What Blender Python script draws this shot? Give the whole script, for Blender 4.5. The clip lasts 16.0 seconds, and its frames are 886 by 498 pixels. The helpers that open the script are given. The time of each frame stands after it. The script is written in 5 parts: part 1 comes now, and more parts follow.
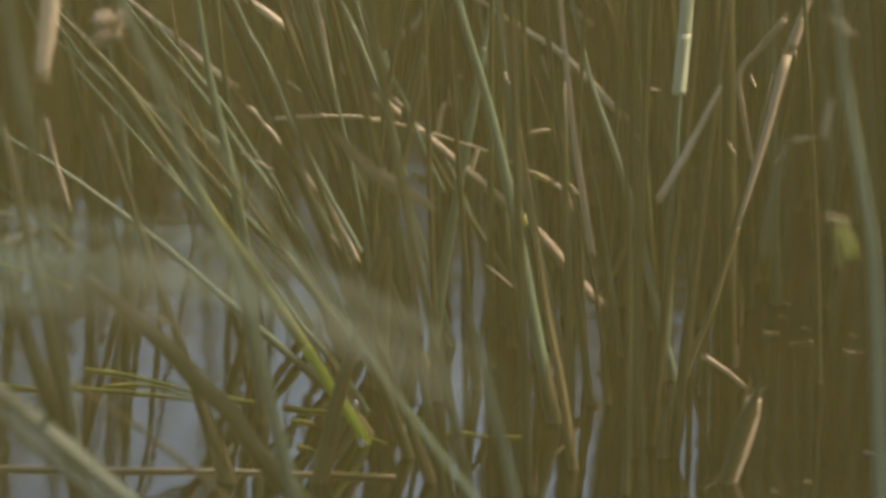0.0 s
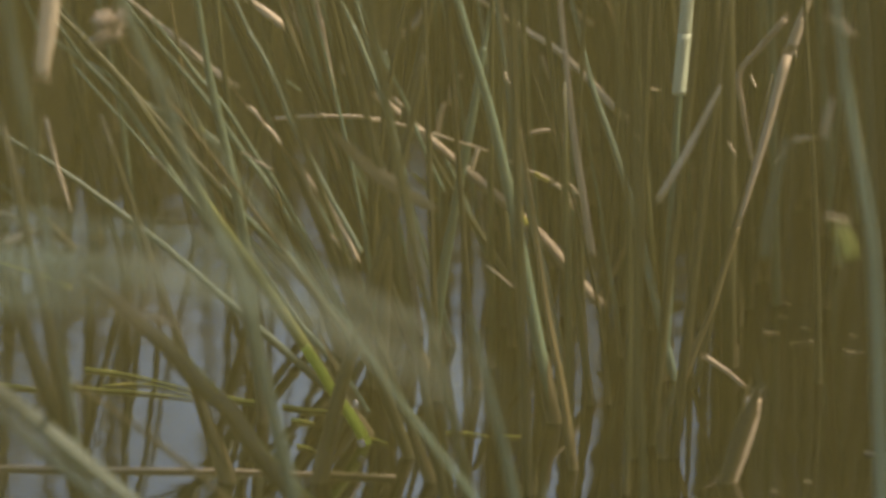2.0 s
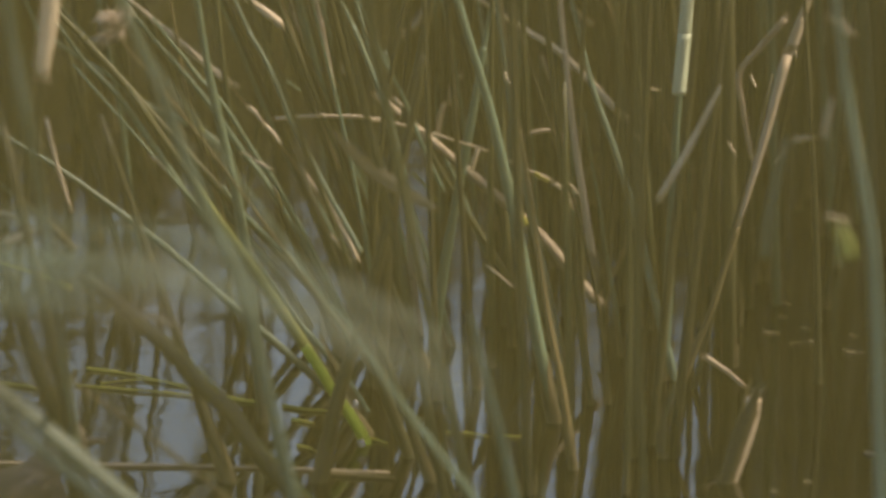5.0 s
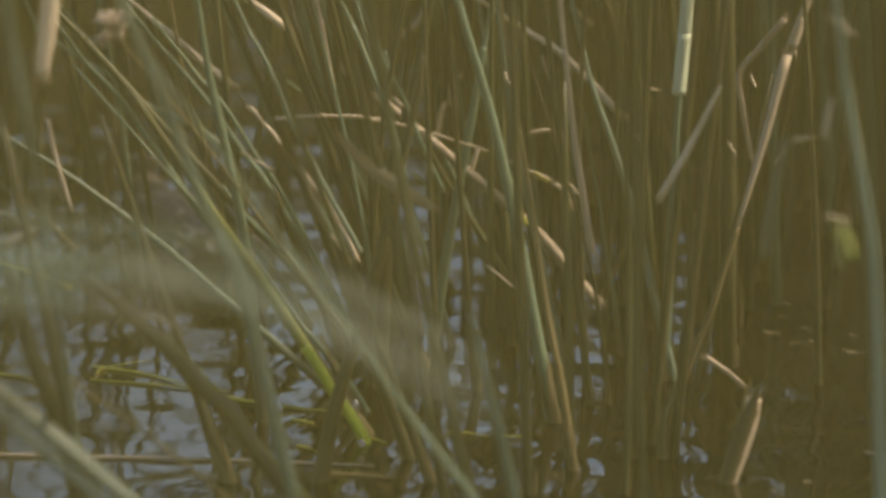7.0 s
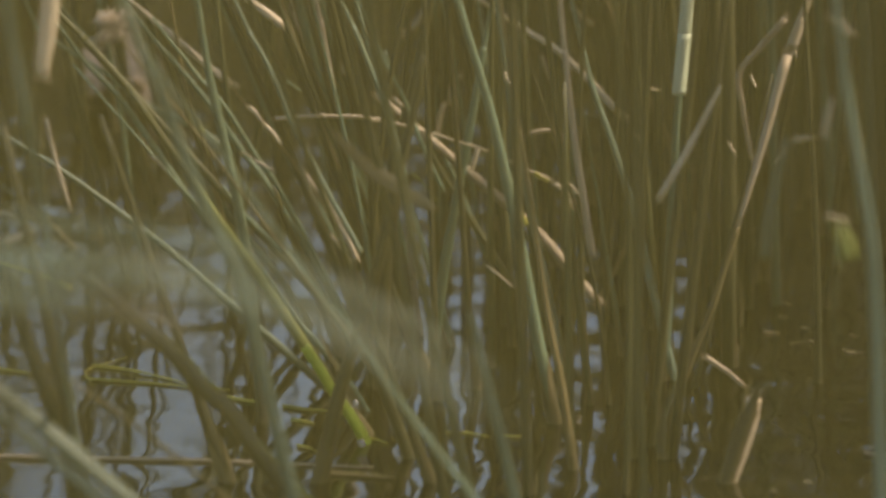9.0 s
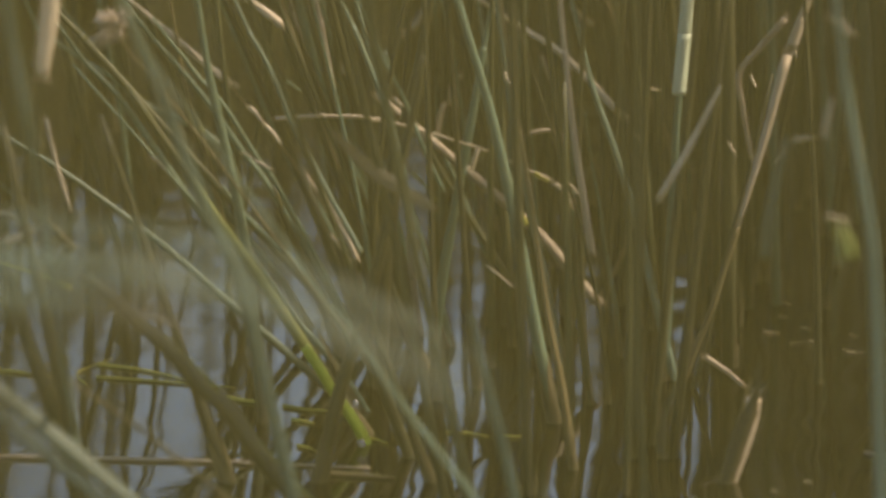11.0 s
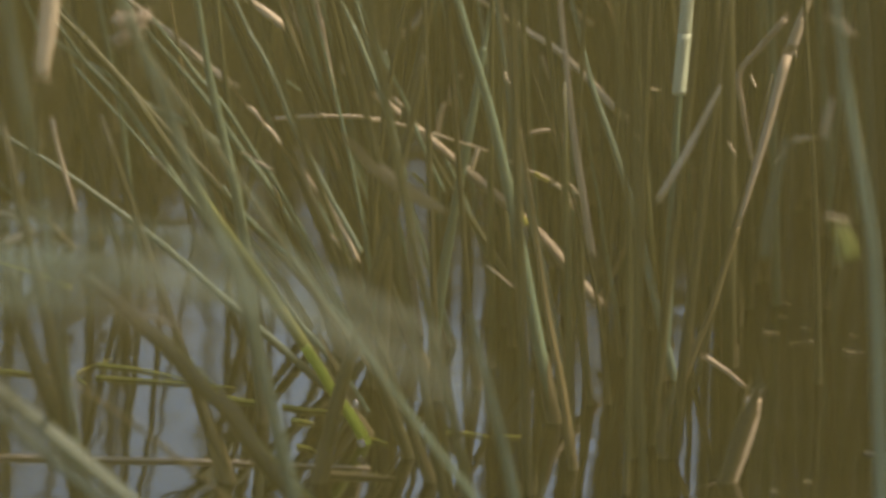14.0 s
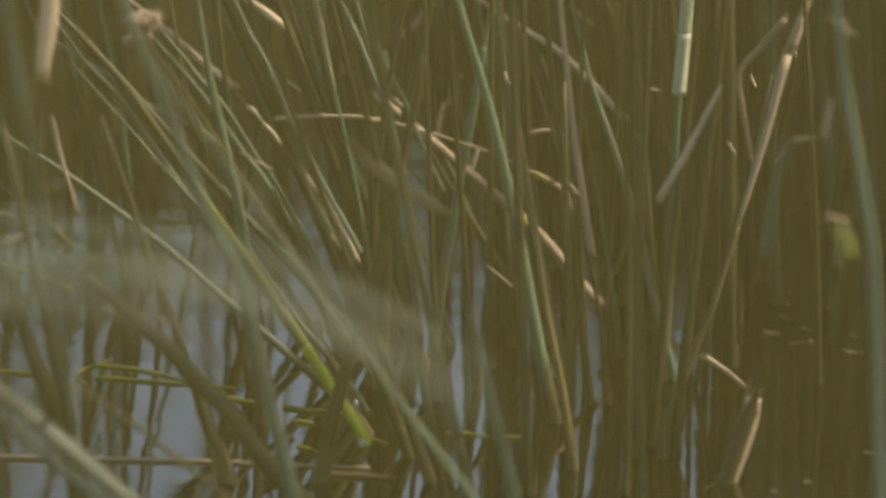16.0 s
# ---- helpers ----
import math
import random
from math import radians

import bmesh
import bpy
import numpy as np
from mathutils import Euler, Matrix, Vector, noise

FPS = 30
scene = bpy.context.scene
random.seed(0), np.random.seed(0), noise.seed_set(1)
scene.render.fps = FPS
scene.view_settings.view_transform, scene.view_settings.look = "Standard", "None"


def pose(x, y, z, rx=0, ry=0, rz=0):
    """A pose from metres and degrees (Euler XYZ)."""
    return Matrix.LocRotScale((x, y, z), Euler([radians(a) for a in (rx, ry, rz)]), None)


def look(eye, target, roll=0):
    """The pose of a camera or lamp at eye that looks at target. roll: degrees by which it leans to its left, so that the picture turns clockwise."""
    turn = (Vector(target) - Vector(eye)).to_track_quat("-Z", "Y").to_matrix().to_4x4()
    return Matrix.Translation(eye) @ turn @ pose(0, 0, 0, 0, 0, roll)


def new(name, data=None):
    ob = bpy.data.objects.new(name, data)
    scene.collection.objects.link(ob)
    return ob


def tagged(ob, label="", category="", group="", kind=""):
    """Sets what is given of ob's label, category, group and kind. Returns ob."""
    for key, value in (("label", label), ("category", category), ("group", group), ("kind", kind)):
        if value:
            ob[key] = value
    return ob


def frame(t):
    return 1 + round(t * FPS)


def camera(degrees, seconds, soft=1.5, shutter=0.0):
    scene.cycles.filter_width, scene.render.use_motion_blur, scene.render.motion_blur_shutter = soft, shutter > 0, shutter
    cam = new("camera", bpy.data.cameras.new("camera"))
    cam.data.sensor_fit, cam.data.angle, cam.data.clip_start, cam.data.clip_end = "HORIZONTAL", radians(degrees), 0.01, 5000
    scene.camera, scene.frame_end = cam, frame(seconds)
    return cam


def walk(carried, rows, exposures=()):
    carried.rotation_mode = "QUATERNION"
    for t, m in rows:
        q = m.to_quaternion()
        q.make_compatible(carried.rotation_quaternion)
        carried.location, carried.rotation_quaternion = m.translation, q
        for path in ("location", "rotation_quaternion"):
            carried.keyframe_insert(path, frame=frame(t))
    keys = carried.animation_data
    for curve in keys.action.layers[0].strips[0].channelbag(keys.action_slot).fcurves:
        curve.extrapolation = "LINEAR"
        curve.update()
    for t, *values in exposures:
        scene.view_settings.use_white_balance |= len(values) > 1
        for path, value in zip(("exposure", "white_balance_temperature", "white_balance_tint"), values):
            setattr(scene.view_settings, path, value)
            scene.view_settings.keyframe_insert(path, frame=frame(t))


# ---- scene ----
import itertools

cam = camera(9.0, 16.0, soft=3.2)
EYE = (0.0, -7.277, 1.814)
walk(cam, [(0.0, look(EYE, (0, 0, 0))), (16.0, look(EYE, (0, 0, 0)))], exposures=[(0.0, 1.60, 8080, 16), (16.0, 1.60, 8080, 16)])
# a long lens, wide open
cam.data.dof.use_dof = True
cam.data.dof.focus_distance = 6.75
cam.data.dof.aperture_fstop = 2.7

# ---- light: hazy sun over the open side of the pond ----
SUN_UP, SUN_TURN = 50.0, 91.0          # height, and degrees clockwise from +y
world = bpy.data.worlds.new("world")
scene.world = world
world.use_nodes = True
wn = world.node_tree
sky = wn.nodes.new("ShaderNodeTexSky")
sky.sky_type, sky.sun_disc = "NISHITA", False
sky.sun_elevation, sky.sun_rotation = radians(SUN_UP), radians(SUN_TURN)
sky.dust_density, sky.air_density, sky.ozone_density = 2.0, 1.2, 5.0
wn.links.new(sky.outputs["Color"], wn.nodes["Background"].inputs["Color"])
wn.nodes["Background"].inputs["Strength"].default_value = 0.15
sun = new("sun", bpy.data.lights.new("sun", "SUN"))
sun.data.energy, sun.data.angle, sun.data.color = 3.1, radians(0.6), (1.0, 0.94, 0.84)
sun.matrix_basis = look((0, 0, 0), (-math.sin(radians(SUN_TURN)) * math.cos(radians(SUN_UP)),
                                   -math.cos(radians(SUN_TURN)) * math.cos(radians(SUN_UP)), -math.sin(radians(SUN_UP))))


# ---- materials ----
def plant(name, low, high, spot, rough=0.5, streak=60.0, spots=0.5, shine=0.4, thin=0.0):
    """Fibrous plant skin: two tones in streaks along the stalk, blotches of a third, ribs in relief."""
    mat = bpy.data.materials.new(name)
    mat.use_nodes = True
    nt, b = mat.node_tree, mat.node_tree.nodes["Principled BSDF"]
    add, link = nt.nodes.new, nt.links.new
    uv, info = add("ShaderNodeUVMap"), add("ShaderNodeObjectInfo")
    uv.uv_map = "along"
    shift = add("ShaderNodeVectorMath")
    shift.operation = "ADD"
    link(uv.outputs[0], shift.inputs[0])
    spread = add("ShaderNodeMath")
    spread.operation = "MULTIPLY"
    spread.inputs[1].default_value = 37.0
    link(info.outputs["Random"], spread.inputs[0])
    link(spread.outputs[0], shift.inputs[1])

    def grain(sx, sy, detail):
        mp, no = add("ShaderNodeMapping"), add("ShaderNodeTexNoise")
        mp.inputs["Scale"].default_value = (sx, sy, 1)
        no.inputs["Scale"].default_value, no.inputs["Detail"].default_value = 1.0, detail
        link(shift.outputs[0], mp.inputs[0])
        link(mp.outputs[0], no.inputs["Vector"])
        return no

    fine, broad, blot = grain(streak, 6.0, 3), grain(3.0, 3.5, 2), grain(8.0, 22.0, 3)
    tone = add("ShaderNodeMath")
    tone.operation = "MULTIPLY_ADD"
    tone.inputs[1].default_value = 0.5
    link(fine.outputs["Fac"], tone.inputs[0])
    half = add("ShaderNodeMath")
    half.operation = "MULTIPLY"
    half.inputs[1].default_value = 0.5
    link(broad.outputs["Fac"], half.inputs[0])
    link(half.outputs[0], tone.inputs[2])
    ramp = add("ShaderNodeValToRGB")
    ramp.color_ramp.elements[0].position, ramp.color_ramp.elements[1].position = 0.36, 0.64
    ramp.color_ramp.elements[0].color, ramp.color_ramp.elements[1].color = (*low, 1), (*high, 1)
    link(tone.outputs[0], ramp.inputs[0])
    mask = add("ShaderNodeValToRGB")
    mask.color_ramp.elements[0].position, mask.color_ramp.elements[1].position = 0.56, 0.72
    link(blot.outputs["Fac"], mask.inputs[0])
    part_of = add("ShaderNodeMath")
    part_of.operation = "MULTIPLY"
    part_of.inputs[1].default_value = spots
    link(mask.outputs[0], part_of.inputs[0])
    mix = add("ShaderNodeMixRGB")
    mix.inputs[2].default_value = (*spot, 1)
    link(part_of.outputs[0], mix.inputs[0])
    link(ramp.outputs[0], mix.inputs[1])
    hue = add("ShaderNodeHueSaturation")
    vary = add("ShaderNodeMapRange")
    vary.inputs["To Min"].default_value, vary.inputs["To Max"].default_value = 0.75, 1.25
    link(info.outputs["Random"], vary.inputs["Value"])
    link(vary.outputs[0], hue.inputs["Value"])
    link(mix.outputs[0], hue.inputs["Color"])
    link(hue.outputs[0], b.inputs["Base Color"])
    b.inputs["Roughness"].default_value = rough
    b.inputs["Specular IOR Level"].default_value = shine
    bump = add("ShaderNodeBump")
    bump.inputs["Strength"].default_value, bump.inputs["Distance"].default_value = 0.35, 0.002
    link(fine.outputs["Fac"], bump.inputs["Height"])
    link(bump.outputs[0], b.inputs["Normal"])
    if thin:
        through_light, both = add("ShaderNodeBsdfTranslucent"), add("ShaderNodeMixShader")
        both.inputs[0].default_value = thin
        link(hue.outputs[0], through_light.inputs["Color"])
        link(b.outputs[0], both.inputs[1])
        link(through_light.outputs[0], both.inputs[2])
        link(both.outputs[0], nt.nodes["Material Output"].inputs["Surface"])
    return mat


PLANT = {
    "green": plant("reed_green", (0.058, 0.093, 0.057), (0.106, 0.156, 0.101), (0.105, 0.115, 0.055), 0.48, spots=0.25, shine=0.45),
    # stems in shade, the shade put into an olive base colour
    "olive": plant("reed_olive_shade", (0.036, 0.039, 0.016), (0.070, 0.072, 0.029), (0.075, 0.060, 0.024), 0.5),
    "brown": plant("reed_brown", (0.094, 0.072, 0.031), (0.160, 0.124, 0.057), (0.080, 0.056, 0.022), 0.6),
    "dry": plant("reed_dry", (0.27, 0.212, 0.143), (0.41, 0.33, 0.235), (0.162, 0.108, 0.056), 0.65, spots=0.6),
    "young": plant("reed_young", (0.215, 0.30, 0.026), (0.335, 0.43, 0.05), (0.25, 0.24, 0.045), 0.4),
    "straw": plant("reed_straw", (0.41, 0.33, 0.225), (0.59, 0.49, 0.35), (0.2, 0.14, 0.075), 0.6, spots=0.7),
    # sunlight on the upright stem, put into a pale base colour
    "sunlit": plant("reed_sunlit", (0.292, 0.333, 0.225), (0.452, 0.50, 0.36), (0.216, 0.226, 0.133), 0.45),
    "sheath": plant("reed_sheath", (0.066, 0.054, 0.023), (0.108, 0.085, 0.038), (0.14, 0.105, 0.05), 0.7),
    # the waxy green made lighter, sunlight on the stems put into the colour
    "pale": plant("reed_waxy_lit", (0.090, 0.134, 0.092), (0.160, 0.220, 0.156), (0.17, 0.165, 0.07), 0.46, shine=0.45),
    "husk": plant("reed_husk", (0.562, 0.46, 0.31), (0.734, 0.61, 0.43), (0.324, 0.238, 0.123), 0.6, thin=0.35),
    "yellowed": plant("reed_yellowed", (0.351, 0.316, 0.060), (0.533, 0.477, 0.113), (0.281, 0.196, 0.066), 0.5),
    "leaf": plant("reed_leaf", (0.045, 0.070, 0.049), (0.078, 0.115, 0.082), (0.110, 0.115, 0.055), 0.5, spots=0.2, thin=0.2),
    "fresh": plant("reed_fresh", (0.098, 0.118, 0.026), (0.160, 0.182, 0.042), (0.17, 0.16, 0.045), 0.42),
    # deep shade among the stems, put into a darker base colour
    "dark": plant("reed_deep_shade", (0.024, 0.024, 0.010), (0.048, 0.046, 0.019), (0.06, 0.045, 0.018), 0.5),
    # brown tone of the added blades whose blur hazes the view
    "near": plant("reed_lens_veil", (0.108, 0.0845, 0.0135), (0.142, 0.112, 0.0188), (0.086, 0.066, 0.011), 0.7, shine=0.2),
}
LABEL = {
    "green": "smooth grey-green bulrush stem standing in the pond",
    "olive": "bulrush stem with shade put into its olive colour",
    "brown": "withered brown reed stem rising from the pond",
    "dry": "broken straw-coloured dry reed caught among green stems",
    "young": "bright yellow-green young reed shoot wet with drops",
    "pale": "waxy green bulrush stem lightened for sunlight",
    "straw": "broken pale straw reed lying across green stems",
    "sunlit": "upright bulrush stem coloured pale for sunlight",
    "husk": "cream papery husk torn from a dry reed",
    "yellowed": "yellowed reed leaf hanging deep in the thicket",
    "leaf": "long arching grey-green reed leaf over the water",
    "fresh": "smooth yellow-green bulrush stem leaning over the water",
    "dark": "bulrush with deep shade put into its dark colour",
    "near": "brown reed leaf added before the lens as haze",
}


def water_material():
    mat = bpy.data.materials.new("pond_water")
    mat.use_nodes = True
    nt, b = mat.node_tree, mat.node_tree.nodes["Principled BSDF"]
    add, link = nt.nodes.new, nt.links.new
    co = add("ShaderNodeTexCoord")
    murk, murk_ramp = add("ShaderNodeTexNoise"), add("ShaderNodeValToRGB")
    murk.inputs["Scale"].default_value, murk.inputs["Detail"].default_value = 2.2, 4
    link(co.outputs["Object"], murk.inputs["Vector"])
    murk_ramp.color_ramp.elements[0].color = (0.006, 0.0055, 0.0022, 1)
    murk_ramp.color_ramp.elements[1].color = (0.010, 0.009, 0.0035, 1)
    link(murk.outputs["Fac"], murk_ramp.inputs[0])
    link(murk_ramp.outputs[0], b.inputs["Base Color"])
    b.inputs["Roughness"].default_value, b.inputs["IOR"].default_value = 0.02, 1.33
    fine, bump = add("ShaderNodeTexNoise"), add("ShaderNodeBump")
    fine.inputs["Scale"].default_value, fine.inputs["Detail"].default_value = 34.0, 2
    link(co.outputs["Object"], fine.inputs["Vector"])
    # fine capillary ripples, strong only in the stirred stretch
    bump.inputs["Distance"].default_value = 0.004
    sep, rise, fall, both, amount = (add(k) for k in ("ShaderNodeSeparateXYZ", "ShaderNodeMapRange", "ShaderNodeMapRange", "ShaderNodeMath", "ShaderNodeMath"))
    link(co.outputs["Object"], sep.inputs[0])
    for node, a, z in ((rise, -3.4, -2.6), (fall, -0.9, -1.7)):
        node.interpolation_type = "SMOOTHSTEP"
        node.inputs["From Min"].default_value, node.inputs["From Max"].default_value = a, z
    late, shifted = add("ShaderNodeMapRange"), add("ShaderNodeMath")
    late.interpolation_type, shifted.operation = "SMOOTHSTEP", "ADD"
    for key, value in (("From Min", -0.4), ("From Max", 0.3), ("To Min", 0.0), ("To Max", 1.5)):
        late.inputs[key].default_value = value
    link(sep.outputs["Y"], late.inputs["Value"])
    link(late.outputs[0], shifted.inputs[0])
    link(sep.outputs["X"], shifted.inputs[1])
    link(sep.outputs["X"], rise.inputs["Value"])
    link(shifted.outputs[0], fall.inputs["Value"])
    both.operation, amount.operation = "MULTIPLY", "MULTIPLY_ADD"
    link(rise.outputs[0], both.inputs[0])
    link(fall.outputs[0], both.inputs[1])
    link(both.outputs[0], amount.inputs[0])
    amount.inputs[1].default_value, amount.inputs[2].default_value = 0.16, 0.04
    link(amount.outputs[0], bump.inputs["Strength"])
    link(fine.outputs["Fac"], bump.inputs["Height"])
    link(bump.outputs[0], b.inputs["Normal"])
    return mat


def plain(name, color, rough=0.5, scale=80.0, vary=0.35):
    mat = bpy.data.materials.new(name)
    mat.use_nodes = True
    nt, b = mat.node_tree, mat.node_tree.nodes["Principled BSDF"]
    co, no, ramp = (nt.nodes.new(k) for k in ("ShaderNodeTexCoord", "ShaderNodeTexNoise", "ShaderNodeValToRGB"))
    no.inputs["Scale"].default_value, no.inputs["Detail"].default_value = scale, 4
    ramp.color_ramp.elements[0].position, ramp.color_ramp.elements[1].position = 0.3, 0.7
    ramp.color_ramp.elements[0].color = (*(c * (1 - vary) for c in color), 1)
    ramp.color_ramp.elements[1].color = (*(min(1, c * (1 + vary)) for c in color), 1)
    nt.links.new(co.outputs["Object"], no.inputs["Vector"])
    nt.links.new(no.outputs["Fac"], ramp.inputs[0])
    nt.links.new(ramp.outputs[0], b.inputs["Base Color"])
    b.inputs["Roughness"].default_value = rough
    return mat


WATER = water_material()
BANK = plain("bank_reeds", (0.055, 0.052, 0.020), 0.8, 6.0)
EARTH = plain("wet_earth", (0.042, 0.034, 0.019), 0.9, 12.0)


# ---- water: one sheet to the horizon, rippled in the stretch that a swimming bird has stirred ----
def spaced(lo, hi, step, far):
    mid = list(np.arange(lo, hi + step / 2, step))
    grow, left, right = step, [], []
    a = b = 0.0
    while hi + b < far:
        grow *= 1.35
        a, b = a + grow, b + grow
        left.append(lo - a)
        right.append(hi + b)
    return np.array(left[::-1] + mid + right)


def water_sheet():
    xs, ys = spaced(-7.4, 1.4, 0.016, 900.0), spaced(-1.4, 2.0, 0.016, 900.0)
    gx, gy = np.meshgrid(xs, ys)
    rng = np.random.default_rng(4)
    h = np.zeros_like(gx)
    for _ in range(46):
        turn, wl = rng.uniform(0, 2 * math.pi), rng.uniform(0.055, 0.17)
        h += wl / 0.1 * np.sin(2 * math.pi / wl * (gx * math.cos(turn) + gy * math.sin(turn)) + rng.uniform(0, 6.28))
    h /= 7.0

    def step(v, a, b):
        s = np.clip((v - a) / (b - a), 0, 1)
        return s * s * (3 - 2 * s)
    stirred = (0.3 * step(gx, -5.4, -3.6) + 0.7 * step(gx, -3.4, -2.6)) * (1 - step(gx + 1.5 * step(gy, -0.4, 0.3), -1.7, -0.9))   # the far water is reached later
    near = (1 - step(np.abs(gy - 0.3), 1.5, 1.7)) * step(gx, -7.4, -7.0) * (1 - step(gx, 1.1, 1.4))
    h *= (0.00010 + 0.00085 * stirred) * near
    n, m = len(ys), len(xs)
    verts = np.stack([gx, gy, h], -1).reshape(-1, 3)
    i = np.arange(n * m).reshape(n, m)
    faces = np.stack([i[:-1, :-1], i[:-1, 1:], i[1:, 1:], i[1:, :-1]], -1).reshape(-1, 4)
    me = bpy.data.meshes.new("water")
    me.from_pydata(verts.tolist(), [], faces.tolist())
    me.materials.append(WATER)
    me.shade_smooth()
    ob = new("water", me)
    return tagged(ob, "murky olive pond water mirroring grey sky and reeds", "water", kind="structure")


water = water_sheet()


# ---- far bank: a reed bed that closes the pond ----
def far_bank():
    rng = np.random.default_rng(9)
    me = bpy.data.meshes.new("ground")
    n = 96
    verts, faces = [], []
    for i in range(n + 1):
        a = 2 * math.pi * i / n
        near = max(0.0, -math.cos(a)) ** 3 * 9.5          # the pond narrows towards the near shore
        for r, z in ((13.0, -0.15), (15.0, 0.35), (22.0, 0.6), (60.0, 0.9)):
            r -= near if r < 40 else 0
            verts.append((r * math.sin(a), r * math.cos(a) - 1.0, z))
    for i in range(n):
        for j in range(3):
            a = i * 4 + j
            faces.append((a, a + 1, a + 5, a + 4))
    me.from_pydata(verts, [], faces)
    me.materials.append(EARTH)
    tagged(new("ground", me), "dark earthen shore round the pond", "shore", kind="structure")
    def taller(a):
        """Height added towards one side, so that the water mirrors less sky."""
        s = min(1.0, max(0.0, (a - 0.068) / 0.02)) * min(1.0, max(0.0, (1.1 - a) / 0.3))
        return s * s * (3 - 2 * s) + 0.38 * math.exp(-((a - 0.036) / 0.008) ** 2)
    # scrub behind the reeds, lumpy and leafy
    verts, faces = [], []
    cols, rows = 260, 9
    for i in range(cols + 1):
        a = radians(-120 + 240 * i / cols)
        top = 3.85 + 0.35 * noise.noise((a * 9, 0, 3)) + 0.25 * noise.noise((a * 31, 1, 3)) + 1.4 * taller(a)
        for j in range(rows + 1):
            f = j / rows
            r = 16.6 + 1.2 * f * f + 0.5 * noise.noise((a * 24, f * 5, 7))
            verts.append((r * math.sin(a), r * math.cos(a) - 1.0, -0.1 + (top + 0.1) * f))
    for i in range(cols):
        for j in range(rows):
            a = i * (rows + 1) + j
            faces.append((a, a + rows + 1, a + rows + 2, a + 1))
    me = bpy.data.meshes.new("scrub")
    me.from_pydata(verts, [], faces)
    me.materials.append(BANK)
    me.shade_smooth()
    tagged(new("scrub", me), "low olive scrub along the far shore", "scrub", kind="stuff")
    verts, faces = [], []
    for k in range(14000):
        a, r = rng.uniform(-2.0, 2.0), rng.uniform(13.2, 16.5)
        x, y, hgt = r * math.sin(a), r * math.cos(a) - 1.0, rng.uniform(2.8, 4.1) * (0.95 + 0.08 * math.sin(a * 9)) + 1.2 * taller(a)
        w, lx, ly = rng.uniform(0.03, 0.09), rng.normal(0, 0.25), rng.normal(0, 0.2)
        t = rng.uniform(0, 3.14)
        dx, dy = w * math.cos(t), w * math.sin(t)
        b = len(verts)
        verts += [(x - dx, y - dy, -0.1), (x + dx, y + dy, -0.1), (x + lx * 0.4 + dx, y + ly * 0.4 + dy, hgt * 0.6),
                  (x + lx * 0.4 - dx, y + ly * 0.4 - dy, hgt * 0.6), (x + lx, y + ly, hgt)]
        faces += [(b, b + 1, b + 2, b + 3), (b + 3, b + 2, b + 4)]
    me = bpy.data.meshes.new("far_reeds")
    me.from_pydata(verts, [], faces)
    me.materials.append(BANK)
    tagged(new("far_reeds", me), "dense olive reed bed on the far shore", "reed bed", kind="stuff")


far_bank()


# ---- stalks ----
def spline(points, per=6):
    """A smooth curve through the few control points."""
    p = [Vector(q) for q in points]
    if len(p) == 2:
        return [p[0].lerp(p[1], i / per) for i in range(per + 1)]
    p = [2 * p[0] - p[1]] + p + [2 * p[-1] - p[-2]]
    line = []
    for a, b, c, d in zip(p, p[1:], p[2:], p[3:]):
        for i in range(per):
            t = i / per
            line.append(0.5 * (2 * b + (c - a) * t + (2 * a - 5 * b + 4 * c - d) * t * t + (3 * b - a - 3 * c + d) * t ** 3))
    return line + [p[-2]]


def stalk_mesh(name, points, width, flat, tip, mat, sides=8, fold=0.0):
    """A tapering stalk; flat below 1 presses it into a blade, fold gives the blade a keel."""
    line = spline(points)
    base = line[0].copy()
    n = len(line)
    verts, faces, uvs = [], [], []
    run = 0.0
    for k, q in enumerate(line):
        way = (line[min(k + 1, n - 1)] - line[max(k - 1, 0)]).normalized()
        if k:
            run += (q - line[k - 1]).length
        side = way.cross(Vector((-0.1, 0.6, -0.75)) if fold else Vector((0, 1, 0.2))).normalized()
        up = side.cross(way)
        s = k / (n - 1)
        r = width / 2 * (1 - (1 - tip) * s ** 1.6)
        if fold:
            r = width / 2 * (tip + (1 - tip) * min(1.0, 4 * s * (1 - s)) ** 0.8)
        for j in range(sides):
            a = 2 * math.pi * j / sides
            c, d = math.cos(a), math.sin(a) * flat
            verts.append(q - base + side * (r * c) + up * (r * d + fold * r * abs(c)))
        uvs.append(run)
    for k in range(n - 1):
        for j in range(sides):
            a, b = k * sides + j, k * sides + (j + 1) % sides
            faces.append((a, b, b + sides, a + sides))
    faces.append(tuple(range(sides))[::-1])
    faces.append(tuple(range((n - 1) * sides, n * sides)))
    me = bpy.data.meshes.new(name)
    me.from_pydata([tuple(v) for v in verts], [], faces)
    layer = me.uv_layers.new(name="along")
    flat_uv = []
    for f in faces:
        for c, v in enumerate(f):
            j = v % sides
            if len(f) == 4 and j == 0 and c in (1, 2):
                j = sides
            flat_uv += [j / sides * 0.5, uvs[v // sides]]
    layer.data.foreach_set("uv", flat_uv)
    me.materials.append(mat)
    me.shade_smooth()
    return me, base


